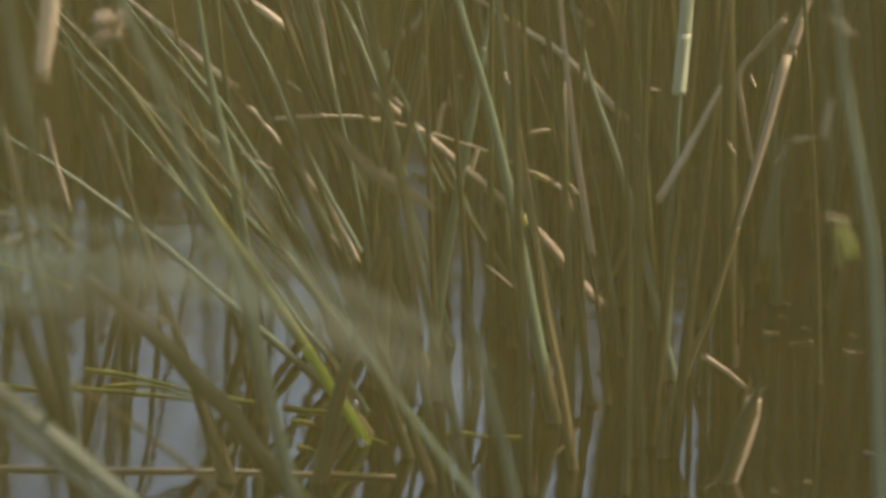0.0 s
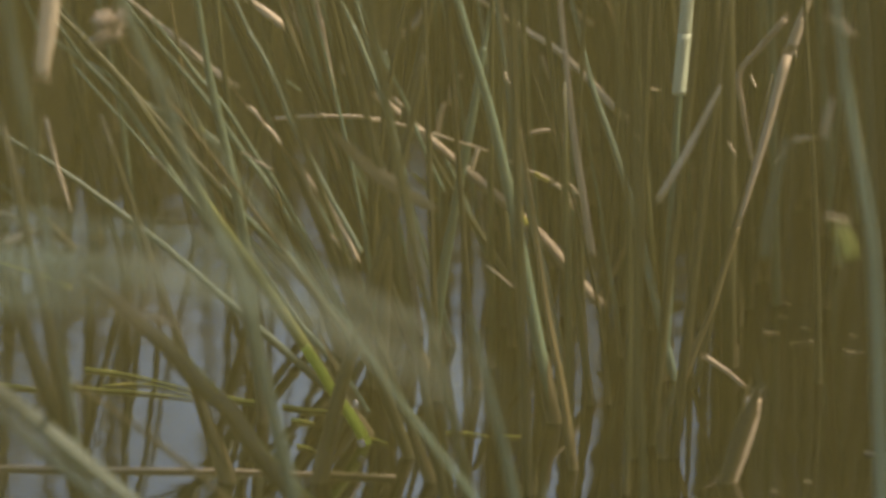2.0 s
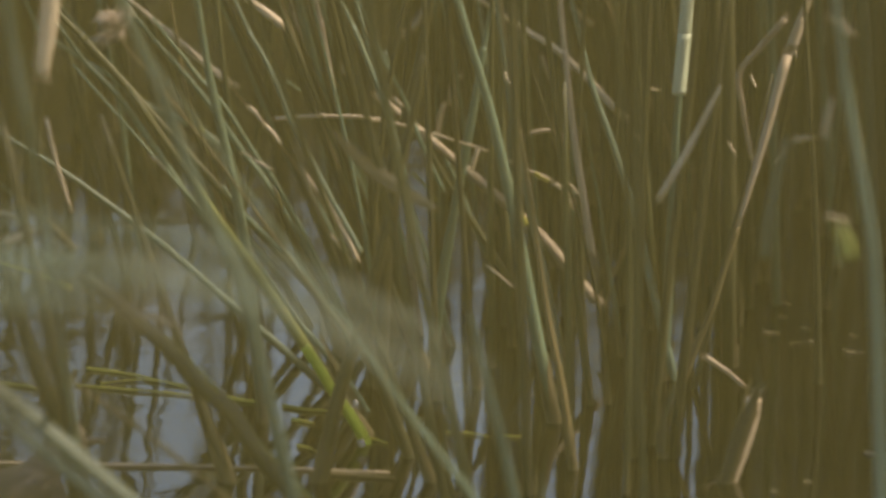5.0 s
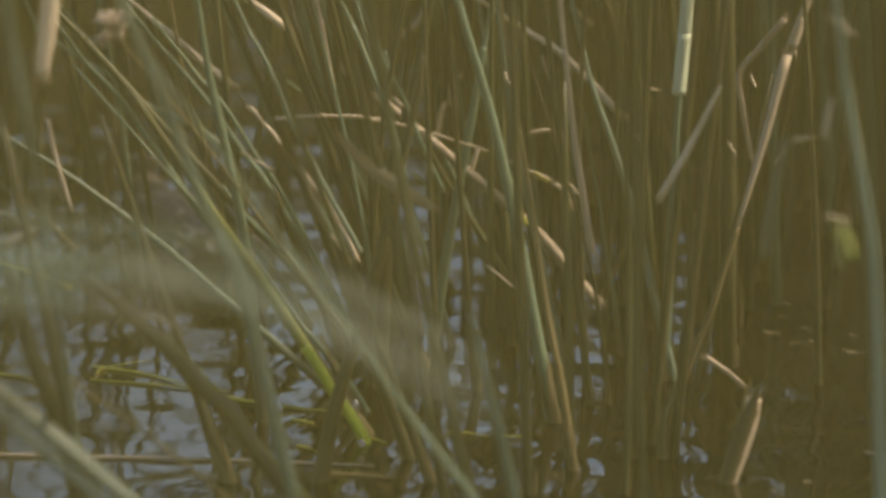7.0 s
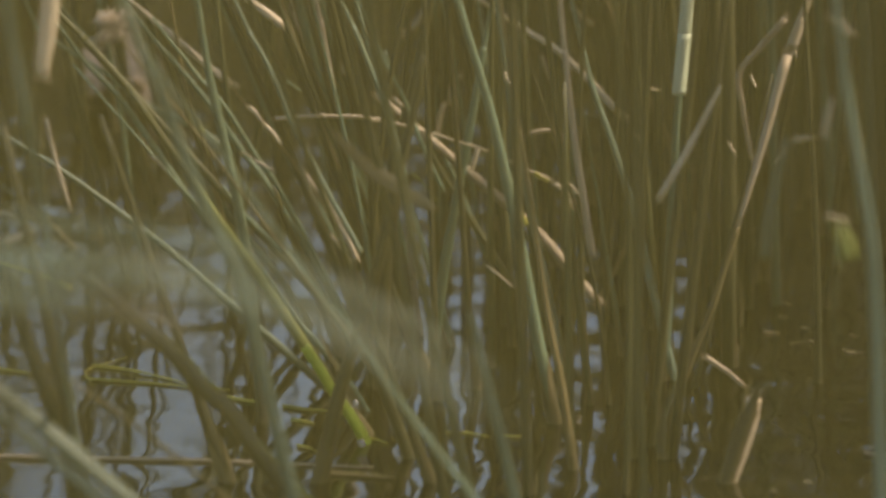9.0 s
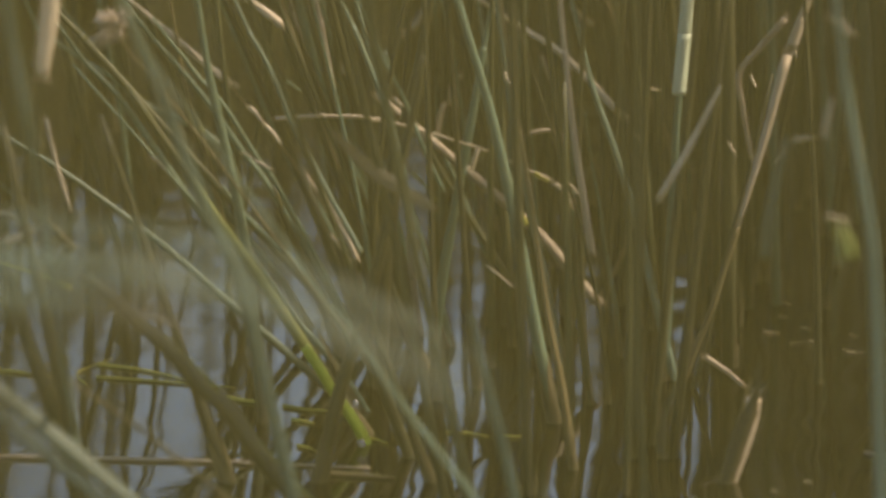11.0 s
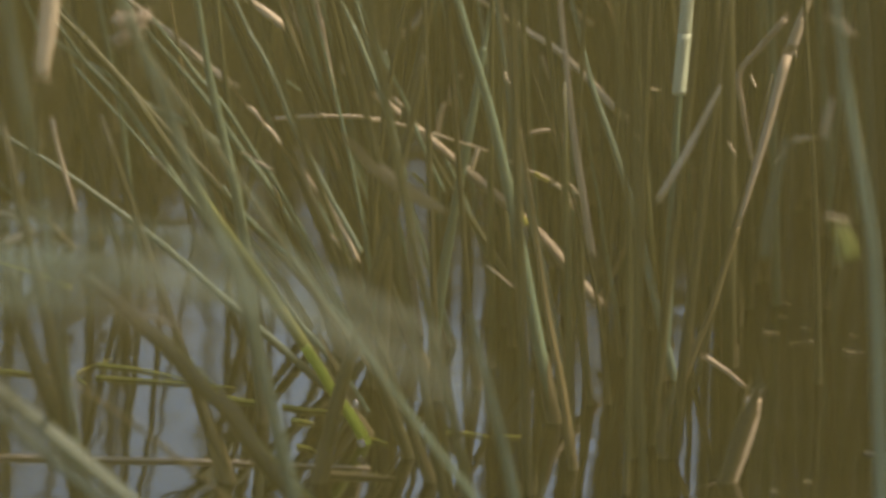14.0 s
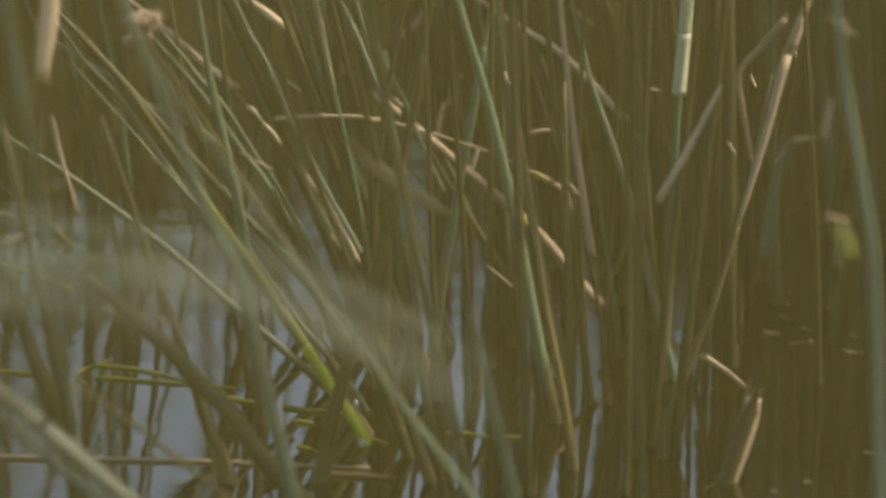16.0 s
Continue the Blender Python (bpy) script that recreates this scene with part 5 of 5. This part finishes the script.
# ---- a withered seed head on its stalk ----
def seed_head(x, y, z):
    rng = random.Random(3)
    top = new("seed_head")
    top.location = (x, y, z - 0.5)
    tagged(top, "fluffy pale brown reed seed head on a thin stalk", "seed head")
    me, _ = stalk_mesh("stalk", [(0.44, 0.15, -0.12), (0.24, 0.08, 0.16), (0.09, 0.03, 0.38), (0, 0, 0.5)], 0.004, 1, 0.6, PLANT["brown"])
    part("stalk", me, top, "", pose(0.44, 0.15, -0.12))
    fluff = plain("seed_fluff", (0.40, 0.32, 0.24), 0.9, 200)
    for k in range(12):
        bm = bmesh.new()
        for _ in range(70):
            d = Vector((rng.gauss(0, 1), rng.gauss(0, 1), rng.gauss(0, 1))).normalized()
            a = d * rng.uniform(0.0, 0.004)
            b = d * rng.uniform(0.009, 0.018)
            w = d.cross(Vector((rng.random(), rng.random(), 1))).normalized() * 0.0007
            q = d.cross(w).normalized() * 0.0007
            va = [bm.verts.new(a + o) for o in (w, -w + q, -q)]
            vb = bm.verts.new(b)
            for i in range(3):
                bm.faces.new((va[i], va[(i + 1) % 3], vb))
        part("tuft", mesh_of("tuft", bm, fluff), top, "", pose(rng.uniform(-0.016, 0.018), rng.uniform(-0.012, 0.012), 0.5 + rng.uniform(-0.022, 0.020)))
    return top


head_of_seed = seed_head(-0.381, -1.000, 0.507)


# ---- drops hanging on the stems, and blades afloat ----
GLASS = bpy.data.materials.new("water_drop")
GLASS.use_nodes = True
gb = GLASS.node_tree.nodes["Principled BSDF"]
gb.inputs["Transmission Weight"].default_value, gb.inputs["IOR"].default_value, gb.inputs["Roughness"].default_value = 1.0, 1.9, 0.2


def drop(x, y, z, r):
    bm = bmesh.new()
    bmesh.ops.create_uvsphere(bm, u_segments=14, v_segments=10, radius=r)
    for v in bm.verts:
        if v.co.z > 0:
            v.co.x *= 1 - 0.35 * v.co.z / r
            v.co.y *= 1 - 0.35 * v.co.z / r
            v.co.z *= 1.25
    ob = new("water_drop", mesh_of("water_drop", bm, GLASS))
    ob.location = (x, y, z)
    tagged(ob, "clear water drop hanging on a wet reed", "water drop", "drops on the reeds")


drop(-0.095, -0.975, 0.010, 0.0046)
drop(-0.102, -0.980, 0.060, 0.0040)
drop(-0.034, -0.600, 0.115, 0.0028)
drop(0.018, -0.930, 0.069, 0.0022)
drop(0.108, -0.770, 0.013, 0.0026)
drop(-0.009, -1.070, -0.010, 0.0034)
drop(-0.040, -0.470, 0.079, 0.0022)
drop(-0.035, -0.470, 0.081, 0.0022)
drop(0.094, -0.600, 0.062, 0.0020)
drop(0.115, -0.700, 0.088, 0.0020)
drop(-0.186, -0.900, 0.088, 0.0020)
drop(-0.502, -0.400, 0.027, 0.0028)


def afloat(kind, width, flat, label, *points):
    me, base = stalk_mesh("floating_blade", points, width, flat, 0.5, PLANT[kind])
    ob = new("floating_blade", me)
    ob.location = base
    return tagged(ob, label, "floating reed", "blades afloat")


float_stem = afloat("dry", 0.0065, 0.80, "straw-coloured dead reed stem floating on the pond", (-0.588, -1.045, 0.002), (-0.412, -1.055, 0.002), (-0.249, -1.062, 0.002), (-0.054, -1.085, 0.002))
float_blade_a = afloat("yellowed", 0.0041, 0.30, "yellow-green reed blade floating flat on the water", (-0.439, -0.614, 0.002), (-0.382, -0.643, 0.002), (-0.300, -0.715, 0.002))
float_blade_b = afloat("yellowed", 0.0041, 0.30, "straw-coloured dead reed stem floating on the pond", (-0.455, -0.697, 0.002), (-0.371, -0.723, 0.002), (-0.285, -0.754, 0.002))
float_blade_c = afloat("yellowed", 0.0061, 0.30, "yellow-green reed blade floating flat on the water", (-0.552, -0.682, 0.002), (-0.516, -0.697, 0.002), (-0.482, -0.715, 0.002))
float_blade_d = afloat("yellowed", 0.0034, 0.30, "yellow-green reed blade floating flat on the water", (-0.414, -0.692, 0.002), (-0.359, -0.687, 0.002), (-0.299, -0.738, 0.002))
afloat("yellowed", 0.0061, 0.30, "yellow-green reed blade floating flat on the water", (-0.261, -0.746, 0.002), (-0.240, -0.759, 0.002), (-0.213, -0.769, 0.002))
afloat("yellowed", 0.0053, 0.30, "yellow-green reed blade floating flat on the water", (-0.180, -0.844, 0.002), (-0.163, -0.854, 0.002), (-0.153, -0.859, 0.002))
afloat("yellowed", 0.0046, 0.30, "yellow-green reed blade floating flat on the water", (-0.171, -0.956, 0.002), (-0.157, -0.965, 0.002), (-0.144, -0.989, 0.002))
afloat("yellowed", 0.0054, 0.30, "yellow-green reed blade floating flat on the water", (-0.192, -0.784, 0.002), (-0.165, -0.799, 0.002), (-0.124, -0.809, 0.002))
afloat("yellowed", 0.0046, 0.30, "yellow-green reed blade floating flat on the water", (-0.095, -0.927, 0.002), (-0.082, -0.929, 0.002), (-0.065, -0.946, 0.002))
afloat("yellowed", 0.0036, 0.30, "yellow-green reed blade floating flat on the water", (0.004, -0.898, 0.002), (0.031, -0.903, 0.002), (0.054, -0.917, 0.002))
afloat("yellowed", 0.0030, 0.30, "yellow-green reed blade floating flat on the water", (0.064, -0.912, 0.002), (0.084, -0.917, 0.002), (0.097, -0.920, 0.002))
afloat("brown", 0.0077, 0.50, "dark sodden reed stem floating on the pond", (-0.145, -1.073, 0.002), (-0.093, -1.083, 0.002), (-0.054, -1.092, 0.002))
afloat("brown", 0.0030, 0.30, "straw-coloured dead reed stem floating on the pond", (0.431, -0.494, 0.002), (0.445, -0.489, 0.002), (0.457, -0.482, 0.002))
afloat("straw", 0.0024, 0.30, "straw-coloured dead reed stem floating on the pond", (0.496, -0.523, 0.002), (0.509, -0.534, 0.002), (0.523, -0.534, 0.002))
afloat("straw", 0.0026, 0.30, "straw-coloured dead reed stem floating on the pond", (0.402, -0.432, 0.002), (0.417, -0.441, 0.002), (0.423, -0.446, 0.002))
afloat("brown", 0.0069, 0.30, "straw-coloured dead reed stem floating on the pond", (-0.411, 0.169, 0.002), (-0.371, 0.146, 0.002), (-0.330, 0.159, 0.002))
afloat("dry", 0.0052, 0.30, "straw-coloured dead reed stem floating on the pond", (0.490, -0.984, 0.002), (0.503, -0.994, 0.002), (0.522, -0.994, 0.002))
afloat("straw", 0.0023, 0.50, "tiny pale scrap of straw floating on the pond", (0.375, -0.320, 0.002), (0.381, -0.323, 0.002), (0.386, -0.328, 0.002))
afloat("straw", 0.0023, 0.50, "tiny pale scrap of straw floating on the pond", (0.434, -0.294, 0.002), (0.440, -0.297, 0.002), (0.445, -0.302, 0.002))
afloat("straw", 0.0023, 0.50, "tiny pale scrap of straw floating on the pond", (0.404, -0.441, 0.002), (0.410, -0.444, 0.002), (0.415, -0.449, 0.002))
afloat("straw", 0.0023, 0.50, "tiny pale scrap of straw floating on the pond", (0.470, -0.377, 0.002), (0.477, -0.379, 0.002), (0.481, -0.385, 0.002))
afloat("straw", 0.0023, 0.50, "tiny pale scrap of straw floating on the pond", (0.457, -0.482, 0.002), (0.463, -0.485, 0.002), (0.467, -0.490, 0.002))
afloat("straw", 0.0023, 0.50, "tiny pale scrap of straw floating on the pond", (0.510, -0.452, 0.002), (0.516, -0.455, 0.002), (0.520, -0.460, 0.002))
afloat("straw", 0.0022, 0.50, "tiny pale scrap of straw floating on the pond", (0.501, -0.534, 0.002), (0.507, -0.536, 0.002), (0.512, -0.542, 0.002))
afloat("straw", 0.0023, 0.50, "tiny pale scrap of straw floating on the pond", (0.452, -0.416, 0.002), (0.459, -0.419, 0.002), (0.463, -0.424, 0.002))
afloat("straw", 0.0023, 0.50, "tiny pale scrap of straw floating on the pond", (0.425, -0.360, 0.002), (0.431, -0.362, 0.002), (0.436, -0.368, 0.002))
afloat("straw", 0.0020, 0.50, "tiny pale scrap of straw floating on the pond", (0.372, -1.140, 0.002), (0.377, -1.142, 0.002), (0.381, -1.146, 0.002))
afloat("straw", 0.0020, 0.50, "tiny pale scrap of straw floating on the pond", (0.412, -1.103, 0.002), (0.418, -1.105, 0.002), (0.422, -1.110, 0.002))
afloat("straw", 0.0020, 0.50, "tiny pale scrap of straw floating on the pond", (0.278, -1.167, 0.002), (0.284, -1.169, 0.002), (0.288, -1.173, 0.002))
afloat("straw", 0.0023, 0.50, "tiny pale scrap of straw floating on the pond", (0.080, -0.374, 0.002), (0.087, -0.377, 0.002), (0.092, -0.382, 0.002))
afloat("straw", 0.0023, 0.50, "tiny pale scrap of straw floating on the pond", (0.230, -0.233, 0.002), (0.236, -0.236, 0.002), (0.241, -0.242, 0.002))


def motions():
    walk(water, [(0.0, pose(0, 0, 0)), (4.2, pose(0.25, 0, 0)), (6.3, pose(2.2, 0, 0)), (9.2, pose(3.3, 0, 0)),
                 (11.3, pose(4.9, 0, 0)), (12.5, pose(5.5, 0, 0)), (16.0, pose(5.9, 0, 0))])
    walk(duck, [
        (0.0, pose(-0.989, -2.038, 0.0, 0, 0, 30)),
        (3.3, pose(-0.745, -1.864, 0.0, 0, 0, 48)),
        (4.2, pose(-0.633, -1.736, 0.0, 0, 0, 52)),
        (5.2, pose(-0.473, -1.207, 0.0, 0, 0, 58)),
        (6.3, pose(-0.344, -0.439, 0.0, 0, 0, 66)),
        (6.5, pose(-0.335, -0.312, 0.0, 0, 0, 80)),
        (6.8, pose(-0.330, -0.106, 0.0, 0, 0, 97)),
        (7.0, pose(-0.341, -0.014, 0.0, 0, 0, 117)),
        (7.2, pose(-0.367, 0.058, 0.0, 0, 0, 142)),
        (7.4, pose(-0.427, 0.122, 0.0, 0, 0, 164)),
        (7.6, pose(-0.509, 0.193, 0.0, 0, 0, 142)),
        (7.8, pose(-0.531, 0.213, 0.0, 0, 0, 110)),
        (8.0, pose(-0.539, 0.279, 0.0, 0, 0, 96)),
        (8.2, pose(-0.528, 0.377, 0.0, 0, 0, 86)),
        (8.4, pose(-0.510, 0.530, 0.0, 0, 0, 82)),
        (8.7, pose(-0.494, 0.740, 0.0, 0, 0, 80)),
        (9.0, pose(-0.486, 0.920, 0.0, 0, 0, 88)),
        (9.2, pose(-0.488, 1.020, 0.0, 0, 0, 94)),
        (11.3, pose(-0.610, 1.900, 0.0, 0, 0, 105)),
        (16.0, pose(-0.885, 3.037, 0.0, 0, 0, 110))])
    walk(head_of_seed, [
        (0.0, pose(-0.381, -1.000, 0.007, 0, 0.00, 0)),
        (2.5, pose(-0.381, -1.000, 0.007, 0, 0.00, 0)),
        (4.2, pose(-0.381, -1.000, 0.007, 0, 0.30, 0)),
        (6.5, pose(-0.381, -1.000, 0.007, 0, 0.60, 0)),
        (7.0, pose(-0.381, -1.000, 0.007, 0, 0.37, 0)),
        (7.5, pose(-0.381, -1.000, 0.007, 0, 0.52, 0)),
        (9.2, pose(-0.381, -1.000, 0.007, 0, 0.30, 0)),
        (11.5, pose(-0.381, -1.000, 0.007, 0, 0.30, 0)),
        (12.0, pose(-0.381, -1.000, 0.007, 0, 0.89, 0)),
        (12.5, pose(-0.381, -1.000, 0.007, 0, 0.74, 0)),
        (13.0, pose(-0.381, -1.000, 0.007, 0, 1.71, 0)),
        (13.5, pose(-0.381, -1.000, 0.007, 0, 2.45, 0)),
        (14.0, pose(-0.381, -1.000, 0.007, 0, 2.68, 0)),
        (14.5, pose(-0.381, -1.000, 0.007, 0, 4.46, 0)),
        (15.0, pose(-0.381, -1.000, 0.007, 0, 4.01, 0)),
        (15.5, pose(-0.381, -1.000, 0.007, 0, 4.60, 0)),
        (16.0, pose(-0.381, -1.000, 0.007, 0, 4.16, 0))])
    walk(float_stem, [
        (0.0, pose(-0.588, -1.045, 0.002, 0, 0, 0.0)),
        (4.2, pose(-0.588, -1.045, 0.002, 0, 0, 0.0)),
        (6.3, pose(-0.610, -0.989, 0.002, 0, 0, -1.0)),
        (9.2, pose(-0.613, -0.994, 0.002, 0, 0, -1.5)),
        (11.3, pose(-0.616, -0.994, 0.002, 0, 0, -1.8)),
        (16.0, pose(-0.616, -0.994, 0.002, 0, 0, -1.8))])
    walk(float_blade_a, [
        (0.0, pose(-0.439, -0.614, 0.002, 0, 0, 0.0)),
        (4.2, pose(-0.439, -0.614, 0.002, 0, 0, 0.0)),
        (6.3, pose(-0.433, -0.603, 0.002, 0, 0, 0.0)),
        (9.2, pose(-0.431, -0.598, 0.002, 0, 0, 0.0)),
        (11.3, pose(-0.425, -0.593, 0.002, 0, 0, 2.0)),
        (16.0, pose(-0.425, -0.593, 0.002, 0, 0, 2.0))])
    walk(float_blade_b, [
        (0.0, pose(-0.455, -0.697, 0.002, 0, 0, 0.0)),
        (4.2, pose(-0.455, -0.697, 0.002, 0, 0, 0.0)),
        (6.3, pose(-0.429, -0.672, 0.002, 0, 0, 2.0)),
        (9.2, pose(-0.430, -0.661, 0.002, 0, 0, 2.0)),
        (11.3, pose(-0.423, -0.651, 0.002, 0, 0, 2.0)),
        (16.0, pose(-0.423, -0.651, 0.002, 0, 0, 2.0))])
    walk(float_blade_c, [
        (0.0, pose(-0.552, -0.682, 0.002, 0, 0, 0.0)),
        (4.2, pose(-0.552, -0.682, 0.002, 0, 0, 0.0)),
        (6.3, pose(-0.562, -0.645, 0.002, 0, 0, 0.0)),
        (9.2, pose(-0.557, -0.614, 0.002, 0, 0, 2.0)),
        (11.3, pose(-0.550, -0.619, 0.002, 0, 0, 2.0)),
        (16.0, pose(-0.550, -0.619, 0.002, 0, 0, 2.0))])
    walk(float_blade_d, [
        (0.0, pose(-0.414, -0.692, 0.002, 0, 0, 0.0)),
        (4.2, pose(-0.414, -0.692, 0.002, 0, 0, 0.0)),
        (6.3, pose(-0.422, -0.666, 0.002, 0, 0, 60.0)),
        (9.2, pose(-0.428, -0.679, 0.002, 0, 0, 95.0)),
        (11.3, pose(-0.433, -0.687, 0.002, 0, 0, 100.0)),
        (16.0, pose(-0.433, -0.687, 0.002, 0, 0, 100.0))])
    walk(hanging_reed, [
        (0.0, pose(-0.4461, -1.100, 0.4239, 0, 0.00, 0)),
        (4.2, pose(-0.4461, -1.100, 0.4239, 0, 0.00, 0)),
        (6.5, pose(-0.4448, -1.100, 0.4239, 0, 0.00, 0)),
        (9.2, pose(-0.4461, -1.100, 0.4239, 0, 0.00, 0)),
        (12.0, pose(-0.4461, -1.100, 0.4239, 0, 0.00, 0)),
        (13.0, pose(-0.4441, -1.100, 0.4232, 0, 0.00, 0)),
        (13.5, pose(-0.4429, -1.100, 0.4239, 0, 0.00, 0)),
        (14.0, pose(-0.4397, -1.100, 0.4239, 0, 0.00, 0)),
        (14.5, pose(-0.4403, -1.100, 0.4258, 0, 0.00, 0)),
        (15.0, pose(-0.4410, -1.100, 0.4239, 0, 0.00, 0)),
        (16.0, pose(-0.4390, -1.100, 0.4251, 0, 0.00, 0))])
    walk(bent_leaf, [
        (0.0, pose(-0.1216, -1.250, 0.4452, 0, 0.00, 0)),
        (4.2, pose(-0.1216, -1.250, 0.4452, 0, 0.00, 0)),
        (7.0, pose(-0.1197, -1.250, 0.4447, 0, 0.00, 0)),
        (9.2, pose(-0.1216, -1.250, 0.4452, 0, 0.00, 0)),
        (12.5, pose(-0.1216, -1.250, 0.4447, 0, 0.00, 0)),
        (13.0, pose(-0.1178, -1.250, 0.4440, 0, 0.00, 0)),
        (14.0, pose(-0.1116, -1.250, 0.4421, 0, 0.00, 0)),
        (14.5, pose(-0.1066, -1.250, 0.4403, 0, 0.00, 0)),
        (15.2, pose(-0.1091, -1.250, 0.4409, 0, 0.00, 0)),
        (16.0, pose(-0.1078, -1.250, 0.4403, 0, 0.00, 0))])


motions()
